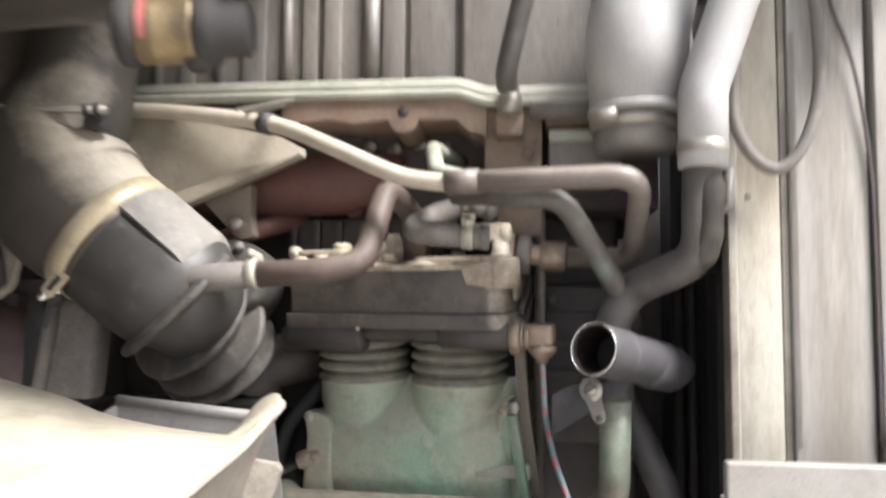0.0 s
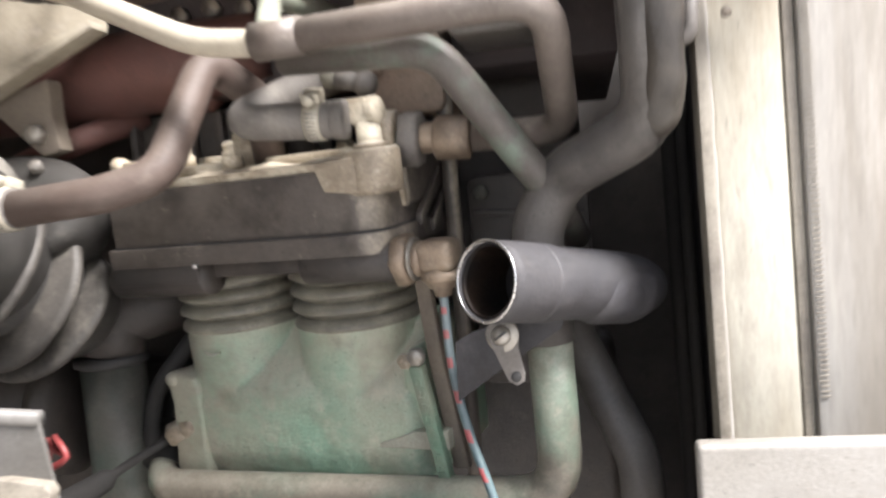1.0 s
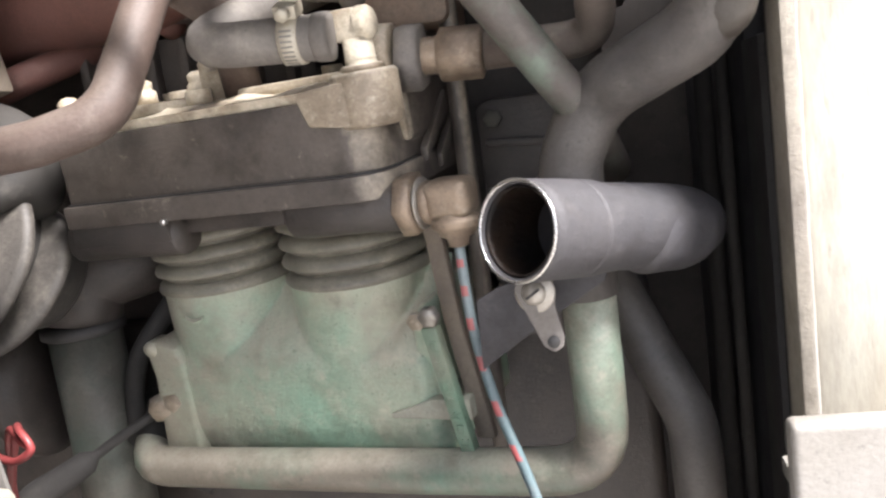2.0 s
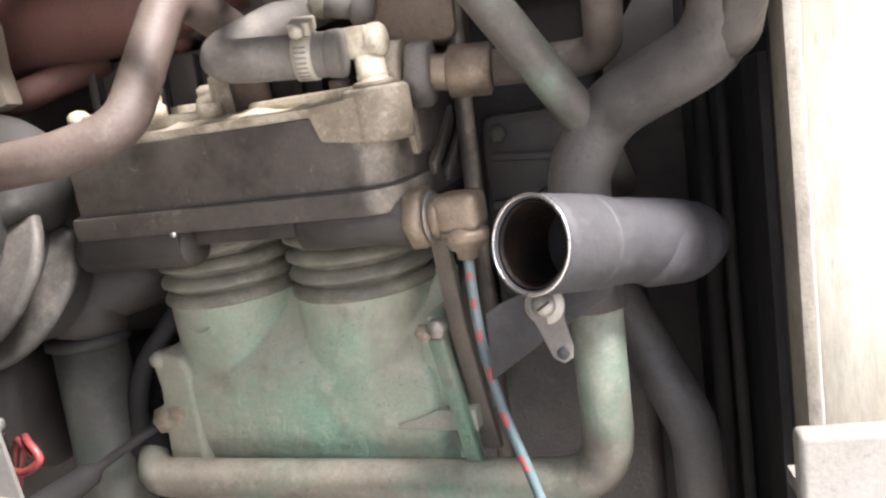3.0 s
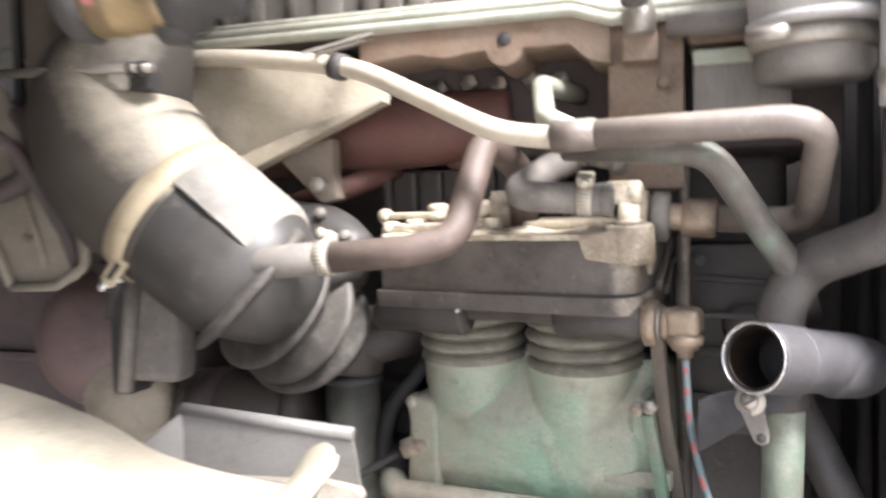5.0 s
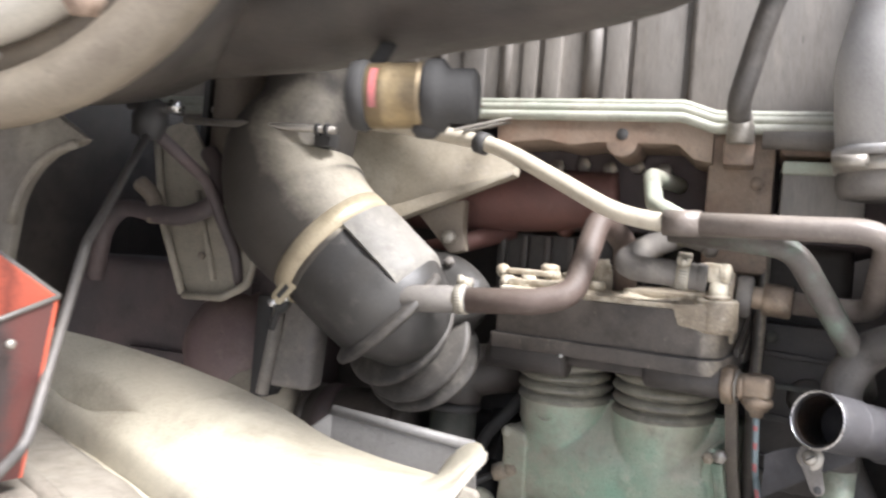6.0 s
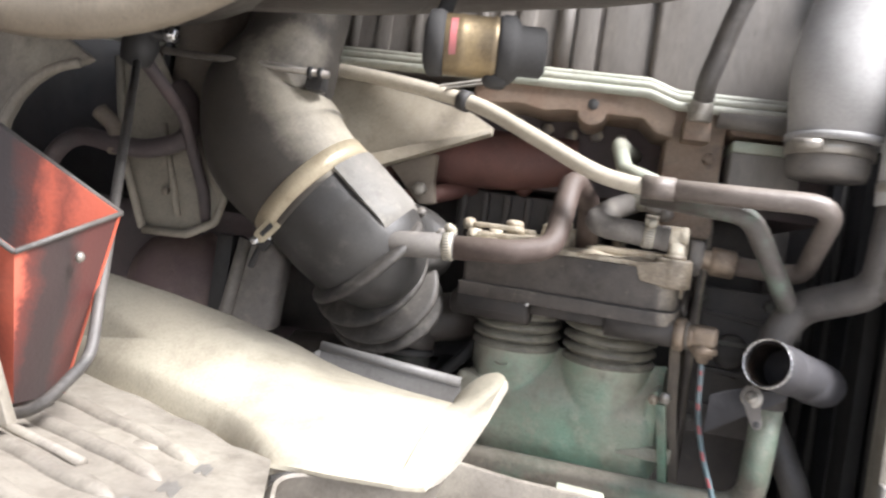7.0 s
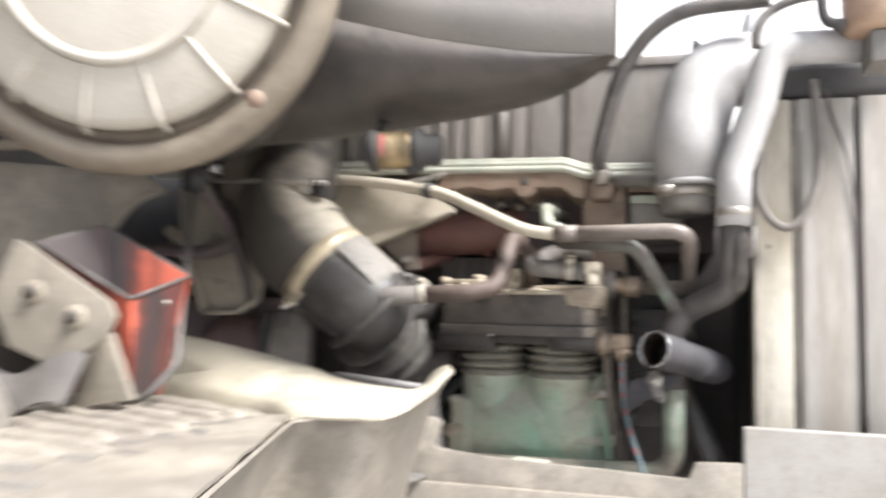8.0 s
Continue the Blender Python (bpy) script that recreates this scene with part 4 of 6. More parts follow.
part("strap_bar", prism(K @ pose(0, 0.052, 0), [(0.112, -0.03), (0.125, -0.03), (0.129, -0.1), (0.141, -0.19), (0.127, -0.19), (0.116, -0.1)], 0.008, 0.002), "brown", comp, "rusty brown strap")
part("strap_bolt", hexnut(K @ Matrix.Translation((0.117, 0.034, -0.0875)) @ Matrix.Rotation(math.pi / 2, 4, "X"), 0.013, 0.009), "steel", comp)
part("strap_bolt", hexnut(K @ Matrix.Translation((0.103, 0.04, -0.0935)) @ Matrix.Rotation(math.pi / 2, 4, "X"), 0.012, 0.006), "boss", comp)

# hex union on the head's end and the brass elbow below it
un = thing("pipe_union", (0.1, 1.1, 1.16), "tarnished hexagon pipe union on the compressor head", "pipe fitting")
ua = V(0.083, 1.094, 1.1765)
ud = V(1, -0.03, -0.06).normalized()
part("boss", lathe([(0.023, -0.016), (0.023, -0.001), (0.021, 0.0005)], axis_matrix(ua, ud), 28), "boss", un)
part("lock_nut", hexnut(axis_matrix(ua + ud * 0.003, ud, 0.2), 0.04, 0.016), "cast_grey", un)
part("thread", lathe([(0.0115 + 0.0008 * (k % 2), 0.018 + k * 0.0018) for k in range(9)], axis_matrix(ua, ud), 20), "brass", un)
part("union_nut", hexnut(axis_matrix(ua + ud * 0.029, ud, 0.42), 0.03, 0.029), "brass", un)
part("ferrule", lathe([(0.012, 0.059), (0.0115, 0.068), (0.011, 0.069)], axis_matrix(ua, ud), 20), "warm_pipe", un)
el = thing("brass_elbow", (0.1, 1.05, 1.05), "tarnished brass elbow fitting with a hexagon collar", "pipe fitting")
e0 = K @ V(0.1185, 0.018, -0.0075)
ex = (K.to_3x3() @ V(1, 0, 0)).normalized()
part("collar", hexnut(axis_matrix(e0, ex, 0.15), 0.036, 0.0125), "brass", el)
part("washer", lathe(disc(0.0165, 0.0135, 0.0155, 0.0004), axis_matrix(e0, ex), 24), "steel", el)
part("neck", lathe([(0.0125, 0.0155), (0.014, 0.017), (0.014, 0.021), (0.0125, 0.0225)], axis_matrix(e0, ex), 24), "brass", el)
em_ = Matrix.Translation(e0 + ex * 0.0335) @ K.to_3x3().to_4x4()
part("body", box(em_, -0.0145, 0.0148, -0.0132, 0.0132, -0.0095, 0.0142, 0.0075, 4), "brass", el)
ec = e0 + ex * 0.0345
part("outlet", lathe([(0.0118, -0.006), (0.0125, -0.0095), (0.0152, -0.0105), (0.0155, -0.012), (0.0155, -0.0155), (0.0145, -0.0168), (0.0118, -0.019), (0.0112, -0.0215), (0.0072, -0.0235), (0.0064, -0.0285), (0.0048, -0.029)], axis_matrix(ec, (0, -0.05, 1)), 28), "brass", el, "stepped outlet of the elbow")
cab = curve_through([ec + V(0, 0.001, -0.024), ec + V(0.001, -0.003, -0.05), ec + V(0.0035, -0.006, -0.085), ec + V(0.0135, -0.014, -0.13), ec + V(0.0305, -0.026, -0.18), ec + V(0.055, -0.035, -0.28)], 10)
wire = solo("sensor_cable", tube(cab, 0.0034, 12), "blue", "thin blue cable with red marks hanging from the elbow", "cable")
AT[wire.name] = wire.location.copy()
for k in range(8):
    i = 5 + k * 6
    if i + 2 < len(cab):
        part("red_mark", slab(lambda u, v, i=i: cab[i].lerp(cab[i + 2], u) + V(math.sin(lerp(-0.9, 0.5, v)), -math.cos(lerp(-0.9, 0.5, v)), 0) * 0.0036, 3, 5, 0.0004), "mark", wire)

# banjo bolt and hose on the head
hs = thing("head_hose", (0.02, 1.06, 1.18), "dusty grey rubber hose bent over the compressor head", "hose")
part("hose", tube(fillet([(0.057, 1.046, 1.191), (-0.035, 1.047, 1.197), (-0.006, 1.1, 1.222), (0.035, 1.16, 1.245)], [0, 0.02, 0.03, 0]), 0.0136, 24), "rubber", hs)
part("hose_end", lathe([(0.0095, 0), (0.0143, 0.0004), (0.0146, 0.003), (0.0142, 0.009), (0.0136, 0.01)], axis_matrix((0.0575, 1.046, 1.191), (-1, 0.01, 0.06)), 24), "rubber", hs)
band_clamp("hose_clamp", (0.034, 1.0462, 1.1925), (1, -0.01, -0.06), 0.0138, 0.0125, "clamp", label="zinc worm-drive clamp on the head hose", screw_at=2.0)
bj = thing("banjo_bolt", (0.07, 1.06, 1.17), "dusty square-headed bolt on the corner boss", "bolt")
bp0 = K @ V(0.1085, 0.017, 0.0785)
bup = (K.to_3x3() @ V(0, 0, 1)).normalized()
part("shank", lathe([(0.012, 0), (0.012, 0.003), (0.0098, 0.004), (0.0098, 0.0065), (0.0102, 0.007), (0.0095, 0.008), (0.0095, 0.019)], axis_matrix(bp0, bup), 24), "head_top", bj)
bh = Matrix.Translation(bp0 + bup * 0.0275) @ K.to_3x3().to_4x4()
part("bolt_head", box(bh, -0.017, 0.004, -0.0085, 0.0085, -0.0095, 0.0095, 0.0016, 2), "head_top", bj)
part("head_cap", lathe([(0.0098, 0.003), (0.0102, 0.004), (0.0102, 0.0095), (0.0088, 0.0115), (0, 0.012)], axis_matrix(bp0 + bup * 0.0275, ex), 24), "head_top", bj)
part("collar_ring", lathe([(0.0125, 0.0), (0.0135, 0.001), (0.0135, 0.003), (0.0118, 0.0042)], axis_matrix(bp0 - bup * 0.0005, bup), 24), "boss", bj)

# ---- pipes round the compressor ----
solo("delivery_pipe", tube(fillet([(0.145, 1.091, 1.1725), (0.211, 1.075, 1.17), (0.209, 0.968, 1.243), (0.12, 0.978, 1.242), (0.02, 0.99, 1.241)], [0, 0.025, 0.03, 0.02, 0]), 0.0115, 20), "warm_pipe",
     "grey brown metal delivery pipe bent round above the compressor", "pipe")
solo("nylon_pipe", tube(curve_through([(0.03, 0.989, 1.241), (0.0, 0.993, 1.243), (-0.04, 1.003, 1.253), (-0.11, 1.035, 1.287), (-0.18, 1.068, 1.32), (-0.24, 1.085, 1.335), (-0.32, 1.1, 1.348), (-0.42, 1.12, 1.36)], 6), 0.0095, 18), "yellow_pipe",
     "cream nylon pipe running from the delivery pipe to the duct", "pipe")
solo("pipe_sleeve", tube([(0.05, 0.987, 1.2415), (0.016, 0.9905, 1.2412)], 0.0128, 20), "warm_pipe", "dull sleeve joining the two pipes", "pipe fitting")
clip = thing("pipe_clip", (-0.21, 1.07, 1.315), "black clip with a slotted strap holding the cream pipe", "clip")
cm = axis_matrix((-0.205, 1.075, 1.327), (-0.06, 0.016, 0.017))
part("clip_ring", lathe([(0.0097, -0.007), (0.013, -0.0065), (0.013, 0.0065), (0.0097, 0.007)], cm, 20), "black", clip)
for w in (-0.007, 0.007):
    part("strap", slab(lambda u, v, w=w: V(lerp(-0.232, -0.158, u) + 0.4 * w, lerp(1.062, 1.135, u) + w + 0.004 * v, lerp(1.338, 1.374, u) + 0.003 * v), 6, 1, 0.002), "steel", clip)
part("strap_end", hexnut(axis_matrix((-0.162, 1.13, 1.372), (0, -0.3, 1)), 0.012, 0.016), "steel", clip)
solo("diagonal_pipe", tube(fillet([(0.02, 1.03, 1.236), (0.133, 1.0, 1.226), (0.199, 1.045, 1.126), (0.213, 1.09, 1.09)], [0, 0.035, 0.02, 0]), 0.0118, 20), "worn_pipe",
     "grey pipe with green paint traces slanting down behind the water pipe", "pipe")
solo("light_green_stub", tube(fillet([(0.012, 1.19, 1.3), (-0.012, 1.1, 1.3), (-0.002, 1.06, 1.265), (0.03, 0.993, 1.246)], 0.02), 0.0095, 18), "pale_green", "pale green bent stub pipe beside the manifold", "pipe")
solo("copper_pipe", tube(fillet([(-0.2, 0.991, 1.1452), (-0.11, 0.992, 1.1512), (-0.07, 1.004, 1.161), (-0.06, 1.072, 1.251), (-0.036, 1.11, 1.223), (-0.034, 1.12, 1.17)], [0, 0.04, 0.035, 0.024, 0.02, 0]), 0.0136, 24), "copper_pipe",
     "dusty copper coloured pipe curving up over the compressor head", "pipe")
solo("feed_hose", tube(fillet([(-0.29, 1.03, 1.137), (-0.255, 0.994, 1.141), (-0.177, 0.9905, 1.1475)], 0.03), 0.0148, 20), "rubber", "short dark rubber hose between duct and copper pipe", "hose")
band_clamp("hose_clamp", (-0.184, 0.991, 1.147), (1, -0.04, 0.08), 0.0151, 0.011, "clamp", label="bright worm-drive clamp on the feed hose", screw_at=1.3)

wp = thing("water_pipe", (0.19, 1.05, 0.9), "thick grey water pipe with worn green paint below", "pipe")
part("upper_pipe", tube(fillet([(0.266, 0.972, 1.27), (0.268, 1.002, 1.165), (0.205, 1.048, 1.135), (0.187, 1.048, 1.1), (0.19, 1.05, 1.02)], [0, 0.04, 0.04, 0.04, 0]), 0.0185, 24, wobble=0.03), "steel_pipe", wp)
part("lower_pipe", tube(fillet([(0.19, 1.05, 1.022), (0.19, 1.075, 0.895), (0.06, 1.11, 0.885), (-0.205, 1.17, 0.875), (-0.2, 1.225, 0.91)], [0, 0.045, 0.1, 0.035, 0]), 0.0165, 24), "pipe_green", wp)
part("bracket_lug", tube(fillet([(0.268, 0.985, 1.208), (0.29, 0.98, 1.21), (0.293, 0.98, 1.25)], 0.008), 0.005, 12), "steel_pipe", wp)
solo("elbow_hose", tube(fillet([(-0.206, 1.19, 0.886), (-0.203, 1.23, 0.915), (-0.2, 1.27, 0.98)], 0.02), 0.0225, 20), "cap_black", "black rubber elbow hose at the water pipe's end", "hose")
solo("black_hose", tube(curve_through([(-0.161, 1.215, 1.022), (-0.179, 1.200, 0.998), (-0.205, 1.195, 0.965), (-0.216, 1.193, 0.924), (-0.215, 1.195, 0.887), (-0.198, 1.200, 0.859), (-0.159, 1.200, 0.840)], 6), 0.0085, 14), "cap_black", "black rubber hose looping behind the water pipe's end", "hose")
solo("return_pipe", tube(fillet([(0.196, 1.14, 1.06), (0.205, 1.13, 1.01), (0.249, 1.1, 0.915), (0.251, 1.1, 0.76)], 0.06), 0.017, 20), "steel_pipe", "dark return pipe running down beside the radiator", "pipe")

part("tar_crust", tube(curve_through([(0.27, 0.972, 1.262), (0.2725, 0.986, 1.2), (0.2685, 0.998, 1.168), (0.256, 1.008, 1.156)], 10), piecewise([(0, 0.01), (0.2, 0.0158), (0.8, 0.0155), (1, 0.006)]), 28, wobble=0.28, seed=3), "tar", wp, "bumpy oily crust on the pipe")
# the open cut pipe with bracket and screw
cp = thing("open_pipe", (0.2, 0.99, 1.05), "grey open-ended pipe stub with a bright cut rim", "pipe")
c0, c1 = V(0.1605, 0.957, 1.0765), V(0.243, 1.062, 1.055)
path = curve_through([c0, lerp(c0, c1, 0.3), lerp(c0, c1, 0.32), lerp(c0, c1, 0.75), c1, c1 + V(0.012, 0.012, -0.003), c1 + V(0.019, 0.022, -0.004)], 5)
part("shell", tube(path, piecewise([(0, 0.0255), (0.36, 0.0257), (0.4, 0.0245), (0.8, 0.0243), (0.92, 0.022), (1, 0.017)]), 40, 0.0022, wobble=0.03), "cut_pipe", cp)
dirp = (c1 - c0).normalized()
part("rim", lathe([(0.024, -0.0008), (0.0257, -0.0008), (0.0257, 0.0004), (0.024, 0.0004)], axis_matrix(c0, dirp), 40, ring=True), "bright", cp, "bright cut edge")
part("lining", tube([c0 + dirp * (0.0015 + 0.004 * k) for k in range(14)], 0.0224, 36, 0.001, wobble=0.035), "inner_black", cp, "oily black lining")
part("tar_crust", tube(curve_through([lerp(c0, c1, 0.6) + V(0, 0, -0.003), lerp(c0, c1, 0.72) + V(0.001, -0.001, -0.0035), lerp(c0, c1, 0.9) + V(0.002, -0.002, -0.004), c1 + V(0.01, 0.008, -0.005), c1 + V(0.017, 0.018, -0.005)], 10), piecewise([(0, 0.014), (0.2, 0.0212), (0.75, 0.0225), (0.9, 0.0195), (1, 0.013)]), 40, wobble=0.2, seed=8), "cut_pipe", cp, "bumpy crust on the pipe's end")
# black disc added to close the bore and stand in for its darkness
part("depth_disc", lathe([(0.0, 0.0), (0.0215, 0.0), (0.0215, 0.004), (0.0, 0.006)], axis_matrix(c0 + dirp * 0.052, dirp), 28), "inner_black", cp, "added black disc for the pipe's dark depth")
pb = thing("pipe_bracket", (0.15, 1.02, 1.0), "dark bent bracket plate with a bright screw under the open pipe", "bracket")
part("plate", prism(pose(0.125, 1.036, 0.978, 0, 0, -8), [(-0.002, 0.004), (-0.001, 0.047), (0.012, 0.054), (0.03, 0.06), (0.08, 0.066), (0.076, 0.055), (0.036, 0.03)], 0.004, 0.001), "cut_pipe", pb)
part("tab", prism(pose(0.162, 1.006, 1.035, -6, -14, 0), [(-0.011, 0.004), (-0.0085, -0.012), (-0.0055, -0.031), (-0.001, -0.0355), (0.0045, -0.034), (0.0068, -0.029), (0.0075, -0.012), (0.011, 0.002), (0.006, 0.011), (-0.005, 0.0115)], 0.003, 0.0008), "cast_grey", pb)
part("tab_hole", lathe(disc(0.0035, 0, 0.001, 0.0002), axis_matrix((0.1695, 1.0025, 1.0065), (0, -1, 0.1)), 14), "black", pb)
part("washer", lathe(disc(0.0115, 0, 0.002, 0.0004), axis_matrix((0.162, 1.008, 1.034), (-0.2, -1, 0.1)), 24), "steel", pb)
part("screw_head", lathe([(0.0068, 0), (0.0068, 0.002), (0.005, 0.0045), (0.0, 0.0055)], axis_matrix((0.1615, 1.006, 1.034), (-0.2, -1, 0.1)), 20), "steel", pb)
part("screw_slot", box(axis_matrix((0.1611, 1.0015, 1.0345), (-0.2, -1, 0.1), 0.6), -0.0045, 0.0045, -0.0008, 0.0008, -0.001, 0.0012, 0), "black", pb)

# small hose nut and cable below left of the compressor
hn = thing("sensor_plug", (-0.19, 1.185, 0.91), "rusty hexagon plug with a black cable on the crankcase", "sensor")
part("hex", hexnut(axis_matrix((-0.152, 1.171, 0.937), (-1, 0.1, -0.45)), 0.026, 0.016), "boss", hn)
part("hex_body", hexnut(axis_matrix((-0.166, 1.172, 0.931), (-1, 0.1, -0.45), 0.3), 0.021, 0.02), "boss", hn)
part("cable", tube(curve_through([(-0.185, 1.176, 0.921), (-0.215, 1.158, 0.906), (-0.25, 1.138, 0.886), (-0.285, 1.12, 0.868), (-0.32, 1.1, 0.84), (-0.36, 1.1, 0.8)], 6), piecewise([(0, 0.0042), (0.26, 0.0045), (0.29, 0.0105), (0.5, 0.0135), (0.54, 0.0105), (1, 0.01)]), 14), "cap_black", hn)
vt = thing("oil_filter_tube", (-0.225, 1.2, 0.86), "dusty green upright tube with a dark collar", "pipe")
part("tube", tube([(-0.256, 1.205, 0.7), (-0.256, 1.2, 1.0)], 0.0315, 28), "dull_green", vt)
part("collar", lathe([(0.0315, 0), (0.036, 0.002), (0.036, 0.01), (0.0315, 0.012)], axis_matrix((-0.256, 1.2, 0.99), (0, 0, 1)), 28), "black", vt)
part("elbow", tube(fillet([(-0.256, 1.2, 1.0), (-0.25, 1.205, 1.04), (-0.15, 1.25, 1.06)], 0.03), 0.034, 24), "grime", vt)
sb = thing("starter_motor", (-0.4, 1.22, 0.87), "dark dusty starter motor low beside the block", "starter")
sm_ = axis_matrix((-0.48, 1.22, 0.93), (1, 0, 0.05))
part("body", lathe([(0.058, 0.012), (0.062, 0.014), (0.062, 0.15), (0.058, 0.152)], sm_, 32), "grime", sb)
part("end_cap", lathe([(0.04, -0.004), (0.058, 0.0), (0.0635, 0.006), (0.0635, 0.016)], sm_, 32), "grime", sb)
part("end_cap", lathe([(0.0635, 0.148), (0.0635, 0.16), (0.05, 0.17), (0.02, 0.172)], sm_, 32), "grime", sb)
part("cover_band", lathe([(0.0625, 0.03), (0.0645, 0.031), (0.0645, 0.055), (0.0625, 0.056)], sm_, 32), "umber", sb)
for q in (0, 1):
    part("red_wire", tube(curve_through([(-0.29, 1.118, 0.865), (-0.265, 1.09, 0.9), (-0.225 - 0.006 * q, 1.06, 0.955), (-0.205, 1.04, 0.962 - 0.008 * q), (-0.195, 1.035, 0.95), (-0.215, 1.04, 0.94), (-0.25, 1.06, 0.938), (-0.285, 1.1, 0.92 - 0.01 * q)], 6), 0.0028, 10), "red", hn)

# ---- intake duct with its rubber bellows ----
dt = thing("intake_duct", (-0.35, 1.06, 1.1), "large dusty intake duct with a ribbed rubber bellows end", "air duct")
bc = V(-0.367, 1.04, 1.189)
da = V(0.77, 0.03, -0.64).normalized()
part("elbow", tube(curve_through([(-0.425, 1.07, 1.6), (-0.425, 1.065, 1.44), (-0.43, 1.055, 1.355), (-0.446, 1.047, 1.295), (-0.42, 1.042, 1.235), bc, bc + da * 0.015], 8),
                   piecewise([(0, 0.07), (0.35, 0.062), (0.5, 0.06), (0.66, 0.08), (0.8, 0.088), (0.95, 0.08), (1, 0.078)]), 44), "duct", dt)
part("clamp_band", lathe([(0.078, -0.012), (0.0815, -0.0115), (0.0815, 0.0115), (0.078, 0.012)], axis_matrix(bc, da), 56), "band", dt, "cream steel band clamp")
# the elbow turns from the clamp back towards the engine; ring centres, axes and radii
rings_ = ((V(-0.285, 1.047, 1.126), V(0.627, 0.386, -0.677), 0.0905), (V(-0.296, 1.099, 1.107), V(0.402, 0.772, -0.493), 0.088),
          (V(-0.287, 1.123, 1.089), V(0.296, 0.872, -0.39), 0.087), (V(-0.284, 1.148, 1.07), V(0.2, 0.85, -0.49), 0.0855))
axis = curve_through([bc, bc + da * 0.05, rings_[0][0]] + [r[0] for r in rings_[1:]] + [V(-0.275, 1.19, 1.05)], 16)


def ring_frame(c, d):
    """Axis, front and upper direction of a ring."""
    d = d.normalized()
    u = V(0.64, 0.0, 0.77)
    u = (u - d * u.dot(d)).normalized()
    return c, d, d.cross(u).normalized(), u


def arc_fin(at, along_, r, a0, a1, n=56):
    """A rounded ridge running part of the way round the bellows."""
    bm = bmesh.new()
    c, d, f, u = ring_frame(at, along_)
    cols = []
    for k in range(n + 1):
        q = k / n
        a = lerp(radians(a0), radians(a1), q)
        h = min(1.0, 5 * q, 5 * (1 - q)) ** 0.5
        col = []
        for ds, dr in ((-0.012, -0.032), (-0.0075, -0.016), (-0.0055, -0.0055), (-0.0035, -0.0012), (0.0, 0.0), (0.0035, -0.0012), (0.0055, -0.0055), (0.0075, -0.016), (0.011, -0.032)):
            col.append(bm.verts.new(c + d * ds + (f * math.cos(a) + u * math.sin(a)) * lerp(r - 0.026, r + dr, h)))
        cols.append(col)
    for x, y in zip(cols, cols[1:]):
        for i in range(len(x) - 1):
            bm.faces.new((x[i], x[i + 1], y[i + 1], y[i]))
    for c in (cols[0], cols[-1]):
        bm.faces.new(c)
    return smooth(bm, 70)


def lit_face(u, v):
    """The dusty upper face above a crisp seam, coloured paler for the sun on it; it wraps over the top and sinks into
    the body behind and at its far end.
    """
    c, d, f, w = ring_frame(bc + da * lerp(0.0125, 0.112, u), da)
    a = lerp(radians(36), radians(175), v)
    sink = 0.007 * max(0, (v - 0.7) / 0.3) ** 2 + 0.012 * max(0, (u - 0.75) / 0.25) ** 2
    return c + (f * math.cos(a) + w * math.sin(a)) * (0.0832 - sink + 0.0006 * noise.noise(V(u * 5, v * 5, 2)))


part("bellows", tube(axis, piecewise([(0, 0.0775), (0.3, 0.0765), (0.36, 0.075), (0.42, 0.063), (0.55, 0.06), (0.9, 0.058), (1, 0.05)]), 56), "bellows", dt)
for at, along_, r in rings_:
    part("ridge", arc_fin(at, along_, r, 80, -185), "ridge", dt)
def end_cover(u, v):
    """A wide rounded cover on the far upper side of the elbow."""
    c, d, f, w = ring_frame(V(-0.287, 1.12, 1.089), V(0.1, 0.95, -0.25))
    a = lerp(radians(58), radians(178), u)
    q = math.pi * (0.02 + 0.9 * v)
    return c + d * (-0.03 * math.cos(q)) + (f * math.cos(a) + w * math.sin(a)) * (0.045 + 0.065 * math.sin(q) ** 0.5 * min(1, 5 * u, 5 * (1 - u)) ** 0.35)


part("end_cover", slab(end_cover, 40, 16, 0.004), "bellows", dt, "rounded grey end cover")
for a in (82, 105):
    c, d, f, w = ring_frame(V(-0.287, 1.12, 1.089), V(0.1, 0.95, -0.25))
    q = f * math.cos(radians(a)) + w * math.sin(radians(a))
    part("cover_screw", hexnut(axis_matrix(c + q * 0.099 - d * 0.028, -d + q * 0.5), 0.011, 0.008), "cast_grey", dt)
part("sunlit_face", slab(lit_face, 22, 28, 0.005), "plate", dt, "dusty upper face in a painted sunlit tone")
part("clamp_tongue", prism(pose(-0.39, 0.975, 1.141, 0, 40, 0), rounded(-0.0085, 0.0085, -0.024, 0.024, 0.007), 0.003, 0.001), "band", dt)
part("tongue_slot", box(pose(-0.39, 0.975, 1.141, 0, 40, 0), -0.003, 0.003, -0.001, 0.001, -0.016, 0.002, 0.0005), "black", dt)
part("clamp_bolt", tube(curve_through([(-0.394, 0.982, 1.13), (-0.404, 0.984, 1.112), (-0.413, 0.988, 1.09)], 4), 0.0038, 10), "cap_black", dt)
part("latch", box(pose(-0.4, 0.98, 1.122, 0, 40, 0), -0.011, 0.011, -0.004, 0.006, -0.007, 0.008, 0.002), "cap_black", dt, "black latch of the band clamp")
part("clamp_nut", hexnut(axis_matrix((-0.407, 0.977, 1.121), (0.1, -1, 0.1)), 0.009, 0.006), "bright", dt)
part("clamp_nut", hexnut(axis_matrix((-0.395, 0.983, 1.126), (0.1, -1, 0.1)), 0.009, 0.006), "bright", dt)

